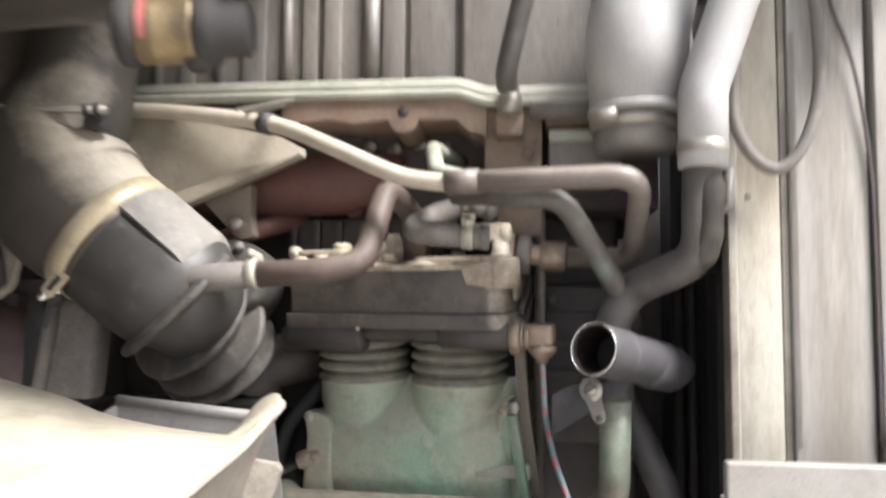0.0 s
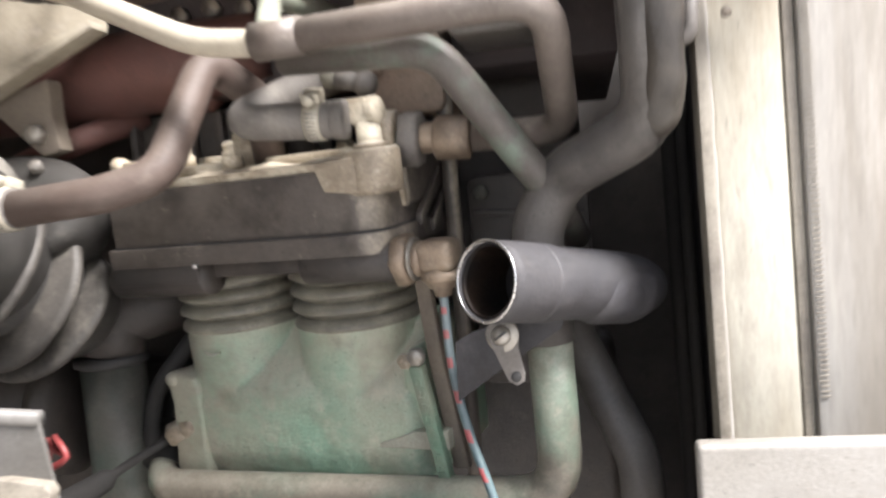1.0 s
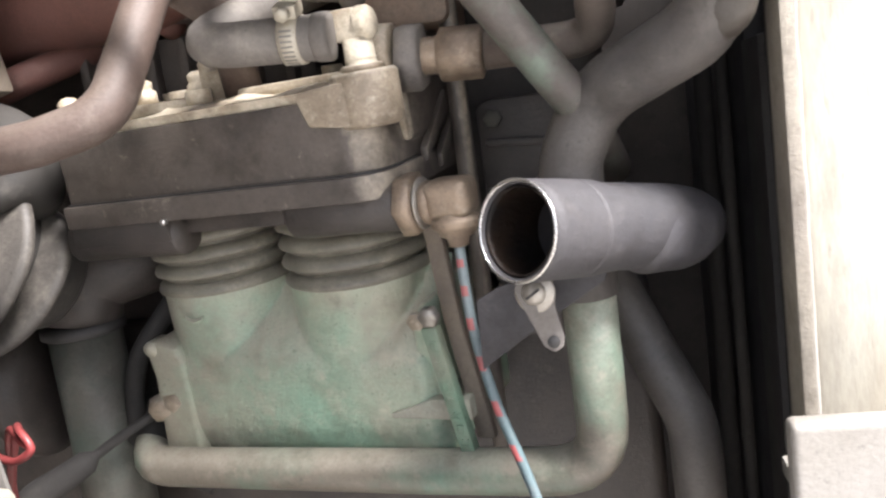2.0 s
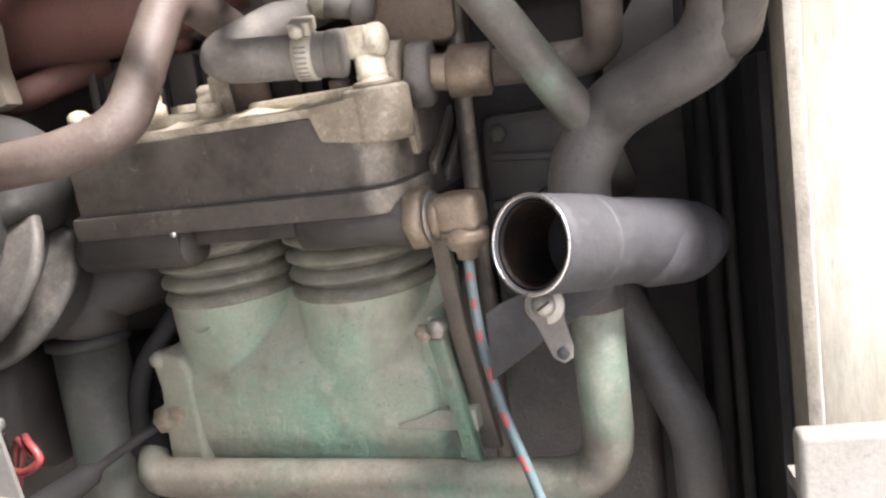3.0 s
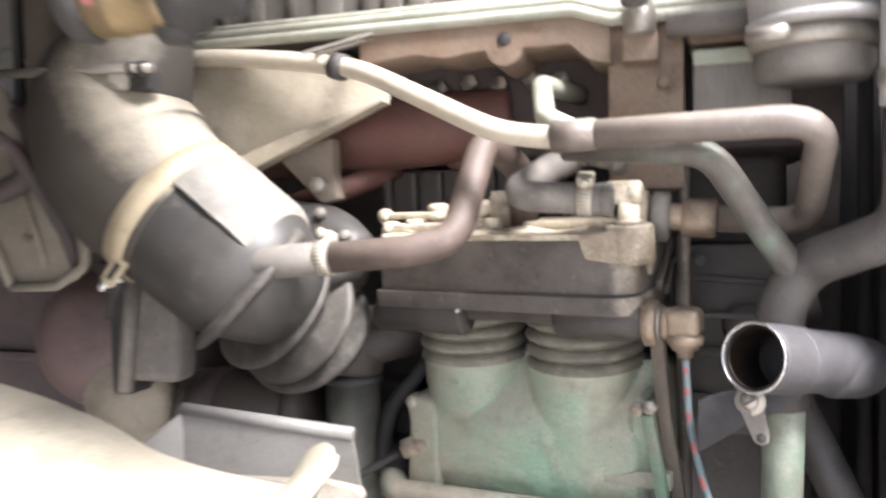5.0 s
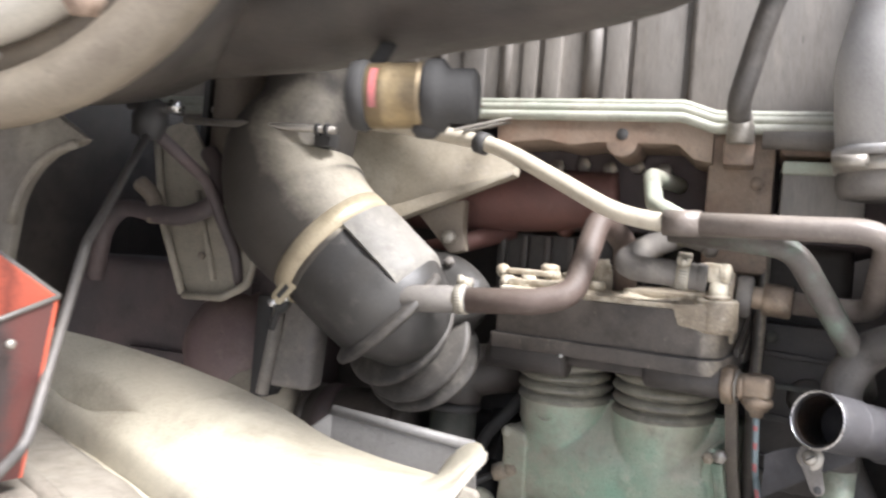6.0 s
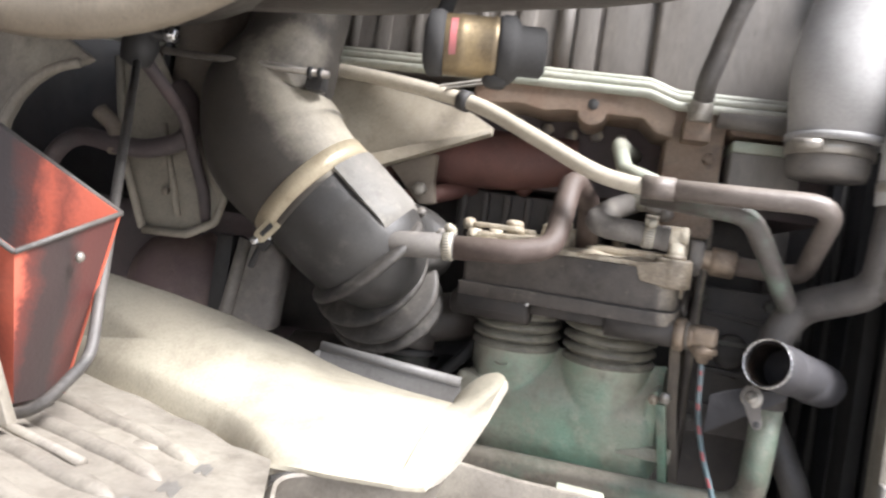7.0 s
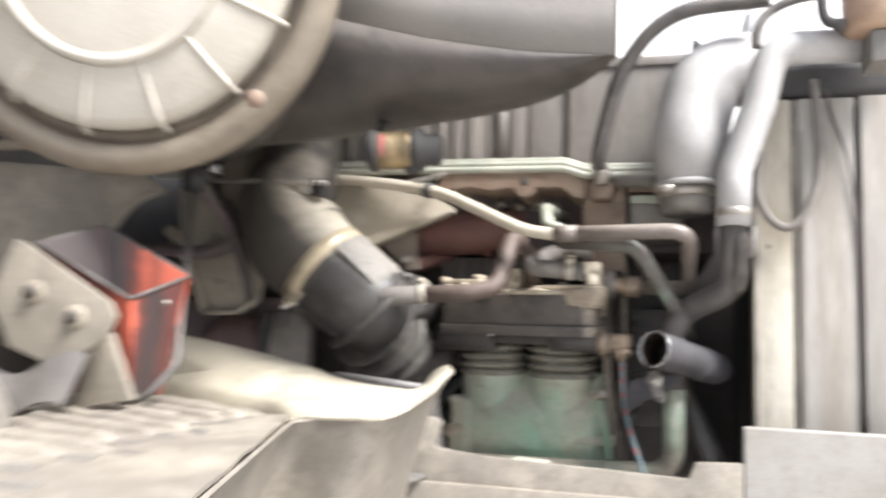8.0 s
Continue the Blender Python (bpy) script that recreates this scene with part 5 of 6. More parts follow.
rc = thing("duct_stay", (-0.4, 0.98, 1.31), "thin grey stay rod clamped to the duct's neck", "rod")
part("rod", tube([(-0.35, 0.984, 1.322), (-0.44, 0.98, 1.325), (-0.56, 0.985, 1.33)], 0.0045, 12), "steel", rc)
for x in (-0.36, -0.372):
    part("ring", lathe([(0.0047, -0.0025), (0.0075, -0.002), (0.0075, 0.002), (0.0047, 0.0025)], axis_matrix((x, 0.984, 1.322), (1, 0, 0)), 16, ring=True), "black", rc)
part("lug", box(pose(-0.366, 0.99, 1.316), -0.012, 0.008, -0.004, 0.02, -0.012, 0.006, 0.002), "black", rc)
# tan triangular bracket and its boss
br = thing("support_bracket", (-0.3, 1.13, 1.2), "tan triangular sheet bracket with a bolted boss", "bracket")
part("plate", prism(pose(0, 1.115, 0, 0, 0, 0), [(-0.44, 1.3), (-0.33, 1.235), (-0.17, 1.298), (-0.17, 1.304), (-0.2, 1.32), (-0.44, 1.37)], 0.006, 0.001), "tan", br)
part("lip", prism(pose(0, 1.095, 0, 0, 0, 0), [(-0.36, 1.237), (-0.33, 1.227), (-0.17, 1.294), (-0.17, 1.3)], 0.025, 0.001), "tan", br)
part("arm", prism(pose(0, 1.13, 0), [(-0.31, 1.25), (-0.24, 1.265), (-0.24, 1.23), (-0.235, 1.2), (-0.255, 1.195), (-0.275, 1.215)], 0.02, 0.004), "brown", br)
part("boss_bolt", hexnut(axis_matrix((-0.256, 1.132, 1.216), (0, -1, 0)), 0.016, 0.012), "steel", br)
em = thing("exhaust_manifold", (-0.33, 1.22, 1.22), "red brown rusty exhaust manifold", "manifold")
part("log", tube(curve_through([(-0.6, 1.25, 1.27), (-0.35, 1.22, 1.27), (-0.15, 1.2, 1.275), (-0.06, 1.2, 1.285)], 8), piecewise([(0, 0.04), (0.5, 0.042), (0.85, 0.04), (1, 0.03)]), 28, wobble=0.04), "manifold", em)
for x in (-0.3, -0.16, -0.075):
    part("port", tube([(x, 1.215, 1.285), (x, 1.27, 1.3)], 0.034, 20, wobble=0.05, seed=x), "manifold", em)
    part("port_flange", box(pose(x, 1.235, 1.31), -0.04, 0.04, 0.0, 0.014, -0.012, 0.02, 0.004), "manifold", em)
    part("flange_nut", hexnut(axis_matrix((x + 0.03, 1.235, 1.318), (0, -1, 0)), 0.017, 0.01), "rust", em)
solo("manifold_branch", tube(fillet([(-0.35, 1.2, 1.19), (-0.26, 1.18, 1.21), (-0.2, 1.22, 1.235)], 0.03), 0.013, 18), "manifold", "rusty branch pipe below the manifold", "pipe")
solo("valve_cap", lathe([(0.0, -0.014), (0.01, -0.01), (0.0135, 0), (0.01, 0.01), (0.0, 0.014)], axis_matrix((-0.129, 1.215, 1.243), (0, 1, 0)), 20), "manifold", "small dull red round valve cap", "valve")
ib = thing("injector_block", (-0.1, 1.24, 1.15), "sooty ribbed block behind the compressor head", "engine part")
part("block", box(I4, -0.22, -0.01, 1.215, 1.29, 1.14, 1.232, 0.006), "grime", ib)
for k in range(7):
    part("rib", box(I4, -0.212 + k * 0.03, -0.204 + k * 0.03, 1.203, 1.217, 1.145, 1.228, 0.002), "grime", ib)
part("top_bolt", hexnut(axis_matrix((-0.185, 1.24, 1.231), (0, 0, 1)), 0.016, 0.01), "grime", ib)
part("top_bolt", hexnut(axis_matrix((-0.08, 1.24, 1.231), (0, 0, 1)), 0.016, 0.01), "grime", ib)

# ---- left side: brackets, tank, arch ----
mp = thing("mounting_plate", (-0.57, 1.1, 1.11), "tan tapered mounting plate with folded edges and a rounded corner", "bracket")
part("plate", prism(pose(0, 1.055, 0), [(-0.66, 1.33), (-0.61, 1.345), (-0.566, 1.279), (-0.515, 1.205), (-0.489, 1.163), (-0.493, 1.137), (-0.512, 1.12), (-0.53, 1.114), (-0.593, 1.112), (-0.635, 1.204)], 0.006, 0.002), "arch", mp)
for pts in (((-0.66, 1.33), (-0.635, 1.204), (-0.594, 1.114)), ((-0.592, 1.112), (-0.532, 1.114), (-0.496, 1.134), (-0.488, 1.165), (-0.515, 1.204), (-0.566, 1.279))):
    part("folded_edge", tube(fillet([V(x, 1.051, z) for x, z in pts], 0.012), 0.0055, 10), "arch", mp)
part("rib", tube([(-0.585, 1.053, 1.25), (-0.548, 1.053, 1.135)], 0.004, 10), "arch", mp)
part("plate_bolt", hexnut(axis_matrix((-0.57, 1.055, 1.165), (0, -1, 0)), 0.01, 0.005), "brown", mp)
rt = thing("rear_housing", (-0.7, 1.25, 0.9), "dark umber gearbox housing with ribs behind the mounting plate", "housing")
part("shell", box(I4, -0.95, -0.48, 1.2, 1.4, 0.9, 1.15, 0.03, 4), "umber", rt)
part("dome", lathe([(0.09, 0.0), (0.088, 0.03), (0.075, 0.058), (0.05, 0.075), (0.0, 0.082)], axis_matrix((-0.6, 1.22, 1.03), (0.15, -1, 0.05)), 36), "plum", rt, "dull plum coloured end dome")
part("dome_base", lathe([(0.06, 0.0), (0.06, 0.03), (0.05, 0.045), (0.0, 0.05)], axis_matrix((-0.55, 1.2, 0.965), (0.2, -1, -0.2)), 30), "arch", rt)
part("flange", box(I4, -0.6, -0.575, 1.18, 1.38, 0.92, 1.13, 0.006), "umber", rt)
part("rib", box(I4, -0.8, -0.48, 1.188, 1.21, 1.0, 1.012, 0.004), "umber", rt)
for z in (0.96, 1.03, 1.09):
    part("bolt", hexnut(axis_matrix((-0.588, 1.18, z), (0, -1, 0)), 0.016, 0.009), "umber", rt)
gs = thing("grey_strut", (-0.46, 1.12, 1.0), "grey upright cast strut below the duct clamp", "strut")
part("web", prism(pose(0, 1.105, 0), [(-0.497, 1.0), (-0.425, 1.0), (-0.418, 1.1), (-0.44, 1.125), (-0.48, 1.12)], 0.04, 0.012, 3), "cast_grey", gs)
part("edge_rib", tube([(-0.492, 1.102, 0.99), (-0.474, 1.102, 1.118)], 0.009, 12), "cast_grey", gs)
part("dark_side", box(I4, -0.525, -0.5, 1.12, 1.17, 0.98, 1.12, 0.006), "black", gs)
solo("brown_canister", lathe([(0.02, 1.283), (0.04, 1.287), (0.046, 1.3), (0.046, 1.62)], Matrix.Translation((-0.575, 1.13, 0)), 28), "brown", "dusty brown upright canister beside the duct", "canister")
solo("black_strap", box(I4, -0.628, -0.618, 1.1, 1.12, 1.24, 1.55, 0.002), "black", "black strap beside the brown canister", "strap")
wa = thing("wheel_arch", (-0.6, 0.8, 1.2), "dim dusty cream panel with a rounded wheel opening", "body panel")
arc_ = [(-0.51 - 0.09 * math.cos(radians(a)), 1.185 + 0.085 * math.sin(radians(a))) for a in (0, 15, 30, 45, 58, 70, 80)]
part("panel", prism(pose(0, 0.79, 0), arc_ + [(-0.515, 1.275), (-0.56, 1.3), (-0.9, 1.33), (-0.9, 1.1), (-0.61, 1.1)], 0.012, 0.003), "cream_dirty", wa)
part("edge_bead", tube([V(x, 0.788, z) for x, z in arc_], 0.005, 10), "cream_dirty", wa)
part("upper_fold", box(pose(-0.7, 0.76, 1.33, 20), -0.2, 0.17, 0.0, 0.05, 0.0, 0.012, 0.003), "brown", wa)
solo("arch_pipe", tube(curve_through([(-0.78, 1.09, 1.12), (-0.75, 1.07, 1.19), (-0.7, 1.05, 1.22), (-0.635, 1.035, 1.215), (-0.585, 1.03, 1.215), (-0.54, 1.03, 1.235), (-0.545, 1.04, 1.275), (-0.57, 1.05, 1.3)], 6), 0.012, 16), "umber", "dark dusty pipe crossing the arch opening", "pipe")
solo("arch_stay", tube(curve_through([(-0.67, 1.04, 1.255), (-0.645, 1.04, 1.235), (-0.635, 1.035, 1.205)], 5), 0.011, 12), "brown", "short curved stay below the brown pipe", "stay")
lj = thing("linkage_joint", (-0.57, 0.9, 1.31), "black linkage joint with a bright bolt and two rods", "linkage")
part("knuckle", lathe([(0.0, -0.025), (0.016, -0.02), (0.02, 0), (0.014, 0.02), (0.0, 0.026)], axis_matrix((-0.537, 0.9, 1.315), (0.2, 0, 1)), 20), "black", lj)
part("pin", tube([(-0.56, 0.89, 1.33), (-0.495, 0.9, 1.326)], 0.006, 12), "black", lj)
part("bolt", hexnut(axis_matrix((-0.505, 0.893, 1.328), (1, 0.1, 0)), 0.014, 0.012), "bright", lj, "bright bolt")
part("short_rod", tube(fillet([(-0.534, 0.91, 1.3), (-0.531, 1.0, 1.259), (-0.517, 1.05, 1.172), (-0.51, 1.06, 1.13)], 0.03), 0.0075, 12), "umber", lj)
part("pull_rod", tube(fillet([(-0.538, 0.9, 1.3), (-0.412, 0.7, 1.175), (-0.353, 0.605, 1.037), (-0.37, 0.582, 1.002), (-0.42, 0.59, 0.985)], 0.03), 0.0042, 12), "steel_pipe", lj, "thin grey pull rod")
# added wall, hardly in view, that keeps sky light off the left side
solo("left_blocker", box(I4, -1.5, -1.0, -0.7, 1.9, 0.0, 2.3, 0.01), "grime", "dark added wall blocking sky light at the left", "wall", kind="structure")
# out-of-view slab added to darken the upper left of the bay
solo("hood", box(I4, -1.5, 0.02, 0.55, 1.85, 1.85, 1.88, 0.005), "filter_grey", "unseen grey slab added over the bay to block sky light", "hood", kind="structure")
solo("rear_wall", box(I4, -1.5, 0.9, 1.75, 1.85, 0.3, 1.5, 0.01), "grime", "dark far side of the engine bay", "wall", kind="structure")
solo("bay_floor", box(I4, -1.2, 0.5, 1.0, 1.75, 0.4, 0.5, 0.01), "grime", "dark sump and frame below the engine", "chassis", kind="structure")

# ---- fuel canister under the air cleaner ----
fc = thing("inline_canister", (-0.13, 0.68, 1.25), "gold plated canister with black caps and a red stripe", "filter canister")
fd = V(1, 0.16, 0.04).normalized()
f0 = V(-0.158, 0.69, 1.296)
fm = axis_matrix(f0, fd) @ Matrix.Scale(0.85, 4)
part("body", lathe([(0.023, -0.004), (0.0265, 0.0), (0.0265, 0.012), (0.0275, 0.014), (0.0265, 0.017), (0.0265, 0.04), (0.028, 0.043), (0.0265, 0.046), (0.022, 0.05)], fm, 36), "gold", fc)
front = (V(0, -1, 0) - fd * fd.dot(V(0, -1, 0))).normalized()
part("stripe", slab(lambda u, v: f0 + fd * 0.85 * lerp(0.0045, 0.0105, u) + (front * math.cos(lerp(-0.55, 0.7, v)) + fd.cross(front) * -math.sin(lerp(-0.55, 0.7, v))) * 0.0232, 2, 16, 0.0004), "mark", fc, "short faded red stripe")
part("cap", lathe([(0.018, -0.018), (0.028, -0.014), (0.0295, -0.006), (0.0275, 0.0)], fm, 36), "cap_black", fc)
part("cap", lathe([(0.0275, 0.046), (0.0295, 0.05), (0.0295, 0.06), (0.022, 0.066), (0.022, 0.085), (0.018, 0.088)], fm, 36), "cap_black", fc)
part("hanger", tube([(-0.168, 0.7, 1.31), (-0.165, 0.74, 1.36)], 0.006, 10), "cap_black", fc)
part("port", lathe([(0.007, 0), (0.01, 0.004), (0.01, 0.014)], axis_matrix((-0.118, 0.697, 1.269), (0, 0, 1)), 16), "cap_black", fc)

# ---- air cleaner with its lid ----
ac = thing("air_cleaner", (-0.3, 0.7, 1.25), "dark grey air cleaner housing with a beige ribbed lid", "air cleaner")
ld = V(0.2, -0.9, -0.2).normalized()
lc = V(-0.4, 0.5, 1.475)
lm = axis_matrix(lc, ld)
lid_ = part("lid", lathe([(0.19, -0.03), (0.193, -0.004), (0.19, 0.008), (0.18, 0.013), (0.1, 0.022), (0.0, 0.024)], lm, 72), "lid", ac, "beige pressed lid")
part("rim", lathe([(0.205, -0.05), (0.238, -0.045), (0.242, -0.025), (0.238, -0.006), (0.222, 0.0), (0.209, -0.002), (0.205, -0.03)], lm, 72), "rim_tan", ac, "rolled dusty rim")
part("ring", lathe([(0.112, 0.018), (0.116, 0.026), (0.124, 0.026), (0.128, 0.018)], lm, 64), "lid", lid_)
down = (V(0, 0, -1) - ld * ld.dot(V(0, 0, -1))).normalized()
for k in range(14):
    q = Matrix.Rotation(2 * math.pi * k / 14 - radians(9.4), 3, ld) @ down
    part("lid_rib", tube(curve_through([lc + q * a + ld * h for a, h in ((0.122, 0.0175), (0.15, 0.0155), (0.178, 0.0125), (0.19, 0.0075), (0.199, -0.006))], 4), 0.0036, 12), "lid", lid_)
q = Matrix.Rotation(-radians(58), 3, ld) @ down
part("spring_clip", tube([lc + q * 0.15 + ld * 0.024, lc + q * 0.19 + ld * 0.018, lc + q * 0.215 + ld * 0.004, lc + q * 0.236 + ld * 0.002], 0.0028, 10), "steel", ac, "bright wire clip over the lid's edge")
part("clip_plate", slab(lambda u, v: lc + q * lerp(0.186, 0.24, u) + ld.cross(q) * lerp(-0.022, 0.004, v) + ld * (0.01 - 0.016 * u), 5, 4, 0.003), "lid", ac, "flat clip plate")
# ring added to paint the groove's shade in brown
part("groove_shade", lathe([(0.185, -0.035), (0.185, -0.02), (0.208, -0.02), (0.208, -0.035)], lm, 72, ring=True), "brown", ac, "brown ring that darkens the groove")
part("rim_bolt", hexnut(axis_matrix((-0.215, 0.492, 1.298), ld), 0.016, 0.012), "rust", ac)
part("drum", lathe([(0.225, -0.2), (0.228, -0.04)], lm, 64), "grime", ac)


crest = piecewise([(-0.62, 1.5), (-0.3, 1.482), (-0.21, 1.45), (-0.1, 1.42), (-0.036, 1.406), (0.035, 1.394), (0.118, 1.386)])
keel = piecewise([(-0.62, 1.31), (-0.25, 1.33), (-0.11, 1.347), (0.02, 1.36), (0.07, 1.372), (0.1, 1.382), (0.118, 1.386)])
rear = piecewise([(-0.62, 0.87), (-0.175, 0.85), (-0.035, 0.815), (0.044, 0.765), (0.075, 0.735), (0.1, 0.7), (0.113, 0.67), (0.118, 0.66)])
stations = [-0.62, -0.5, -0.4, -0.3, -0.25, -0.2, -0.15, -0.1, -0.05, 0.0, 0.03, 0.055, 0.075, 0.09, 0.102, 0.11, 0.115, 0.118]


def loft(section, closed):
    """A skin over a row of cross-sections along the housing."""
    bm = bmesh.new()
    rows = [[bm.verts.new(p) for p in section(x)] for x in stations]
    for a, c in zip(rows, rows[1:]):
        for i in range(len(a) if closed else len(a) - 1):
            k = (i + 1) % len(a)
            bm.faces.new((a[i], a[k], c[k], c[i]))
    bm.faces.new(rows[0])
    bm.faces.new(rows[-1])
    return smooth(bm, 40)


def upper_section(x):
    z, y1 = crest(x), rear(x)
    return [(x, 0.652, z), (x, 0.655, z + 0.05), (x, 0.67, 1.85), (x, y1, 1.85), (x, y1, z), (x, lerp(0.652, y1, 0.5), z - 0.001)]


def belly_section(x):
    z, low, w = crest(x) - 0.0015, keel(x), rear(x) - 0.652
    out = []
    for k in range(13):
        a = math.pi * k / 12
        out.append((x, 0.652 + w * (0.5 - 0.5 * math.cos(a)) ** 1.15, z - (z - low) * math.sin(a) ** 0.8))
    return out


part("plenum", loft(upper_section, True), "filter_grey", ac)
# the housing's own underside; the dark material paints in its shade
part("belly", loft(belly_section, True), "grime", ac, "air cleaner underside in a painted shade tone")

# ---- fender and tread plate ----
fn = thing("fender", (-0.3, 0.7, 0.95), "cream painted fender sheet with a turned-up lip and ribbed tread", "fender")


def along(pts):
    pts = [Vector(p) for p in pts]

    def f(u):
        s = min(max(u, 0), 1) * (len(pts) - 1)
        i = min(int(s), len(pts) - 2)
        q = [pts[max(i - 1, 0)], pts[i], pts[i + 1], pts[min(i + 2, len(pts) - 1)]]
        t = s - i
        return 0.5 * (2 * q[1] + (q[2] - q[0]) * t + (2 * q[0] - 5 * q[1] + 4 * q[2] - q[3]) * t * t + (3 * q[1] - q[0] - 3 * q[2] + q[3]) * t ** 3)
    return f


back_edge = along([(-0.62, 0.845, 1.08), (-0.5, 0.85, 1.067), (-0.4, 0.858, 1.05), (-0.3, 0.845, 1.031), (-0.225, 0.825, 1.014), (-0.128, 0.815, 1.006)])
crease = along([(-0.62, 0.84, 0.995), (-0.476, 0.776, 0.99), (-0.37, 0.725, 0.988), (-0.29, 0.68, 0.986), (-0.22, 0.62, 0.985), (-0.132, 0.61, 0.988)])
near = along([(-0.8, 0.4, 0.965), (-0.62, 0.26, 0.968), (-0.45, 0.15, 0.972), (-0.28, 0.1, 0.976), (-0.035, 0.08, 0.98)])
lip = along([(-0.112, 0.612, 0.99), (-0.102, 0.66, 0.998), (-0.094, 0.715, 1.011), (-0.087, 0.755, 1.028), (-0.083, 0.781, 1.037), (-0.086, 0.791, 1.043), (-0.094, 0.799, 1.043), (-0.107, 0.806, 1.036), (-0.12, 0.811, 1.022), (-0.129, 0.815, 1.008)])


def fender_top(u, v):
    p = back_edge(u).lerp(crease(u), v)
    p.z += 0.014 * math.sin(math.pi * v) - 0.042 * min(1, max(0, (0.86 - u) / 0.2)) * math.exp(-((v - 0.955) / 0.036) ** 2)
    w = min(1, max(0, (0.34 - u) / 0.14)) * min(1, max(0, u / 0.12))
    p.z -= 0.032 * max(0, w - abs(v - 0.66) / 0.16) + 0.0012 * noise.noise(V(u * 8, v * 3, 1))
    return p


def tread(u, v):
    p = crease(u * 0.8).lerp(near(u), v)
    p.z += 0.0025 * noise.noise(V(u * 9, v * 9, 4)) - 0.012 * min(1, max(0, (0.95 - u) / 0.2)) * math.exp(-(v / 0.02) ** 2)
    return p


def flap(u, v):
    """The end of the sheet, bent up from the flat part into the lip."""
    a, c = fender_top(1, 1 - u), lip(u)
    p = a.lerp(c, v)
    p.z = lerp(a.z, c.z, v ** 2.4)
    return p


edge_ = fillet([near(1), crease(0.8) + V(0.004, 0, 0), lip(0), lip(0.12), lip(0.25), lip(0.36), lip(0.45), lip(0.52)], [0, 0.03, 0.03, 0, 0, 0, 0, 0], 8)


def skirt(u, v):
    """The side sheet hanging from the tread's edge and the lip, drawn inwards below."""
    s = u * (len(edge_) - 1)
    i = min(int(s), len(edge_) - 2)
    return edge_[i].lerp(edge_[i + 1], s - i) + V(-0.07 * v ** 0.7, 0.045 * v, -0.17 * v)


sheet_ = part("top_sheet", slab(fender_top, 60, 56, 0.003), "cream", fn)
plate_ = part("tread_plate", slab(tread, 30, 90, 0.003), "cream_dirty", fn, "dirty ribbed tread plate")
for k in range(11):
    v0 = 0.13 + k * 0.075
    u0, u1 = 0.06 + 0.03 * (k % 2), 0.84 - 0.02 * (k % 3)
    run_ = [tread(lerp(u0, u1, i / 30), v0) + V(0, 0, 0.0005) for i in range(31)]
    part("tread_rib", tube(run_, piecewise([(0, 0.002), (0.04, 0.0085), (0.96, 0.0085), (1, 0.002)]), 14, wobble=0.08, seed=k), "cream_dirty", plate_)
    part("dirt_patch", slab(lambda u, v, v0=v0, u1=u1, k=k: tread(u1 + 0.005 + 0.03 * u, v0 - 0.012 + 0.03 * v + 0.012 * noise.noise(V(u * 3, k, 0))) + V(0, 0, 0.0025), 8, 5, 0.001), "dim_sheet", plate_, "brown dirt at the rib's end")
part("turned_lip", slab(flap, 20, 8, 0.003), "cream", fn)
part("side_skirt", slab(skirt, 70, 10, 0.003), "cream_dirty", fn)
for x, y in ((-0.36, 0.655), (-0.3, 0.6), (-0.43, 0.62), (-0.4, 0.56)):
    part("tread_bolt", lathe(disc(0.011, 0, 0.006, 0.002), axis_matrix((x, y, 0.983), (0, 0, 1)), 18), "cream_dirty", plate_)
for k, (u, v, s) in enumerate(((0.2, 0.05, 0.02), (0.24, 0.08, 0.014), (0.27, 0.04, 0.02), (0.31, 0.06, 0.012), (0.23, 0.16, 0.01))):
    part("rust_flake", slab(lambda p, q, u=u, v=v, s=s, k=k: fender_top(u + s * (p - 0.5) * (1.2 + noise.noise(V(q * 3, k, 0))), v + 1.6 * s * (q - 0.5) * (0.8 + noise.noise(V(p * 3, k, 5)))) + V(0, 0, 0.0012), 10, 8, 0.0008), "umber", sheet_, "dark flaking rust")
part("long_bar", tube([(-0.5, 0.63, 0.989), (-0.31, 0.545, 0.987)], 0.004, 8), "cream_dirty", fn)

# ---- tapering orange box ----
ob_ = thing("orange_box", (-0.42, 0.62, 1.0), "open orange red steel box with flaking paint", "box")
b0, bR, bV, bL = V(-0.464, 0.608, 1.193), V(-0.359, 0.627, 1.137), V(-0.38, 0.551, 1.105), V(-0.49, 0.535, 1.162)
q0, qR, qV, qL = V(-0.45, 0.63, 1.0), V(-0.392, 0.64, 1.0), V(-0.395, 0.59, 1.0), V(-0.47, 0.585, 1.0)
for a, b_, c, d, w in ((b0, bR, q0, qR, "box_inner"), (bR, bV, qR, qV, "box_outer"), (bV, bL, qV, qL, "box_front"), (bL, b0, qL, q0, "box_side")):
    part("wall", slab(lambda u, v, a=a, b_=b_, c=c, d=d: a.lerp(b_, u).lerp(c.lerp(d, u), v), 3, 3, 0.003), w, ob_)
for a, b_ in ((b0, bR), (bR, bV), (bV, bL), (bL, b0)):
    part("rim", tube([a, b_], 0.002, 8), "steel_pipe", ob_, "bare grey rim")
part("rivet", lathe([(0.004, 0), (0.003, 0.002), (0, 0.003)], axis_matrix(bR.lerp(bV, 0.4) + V(0.002, -0.001, -0.02), (1, -0.3, 0)), 12), "steel", ob_)
bp_ = thing("box_bracket", (-0.43, 0.53, 1.0), "bent grey beige plate bolted to the orange box", "bracket")
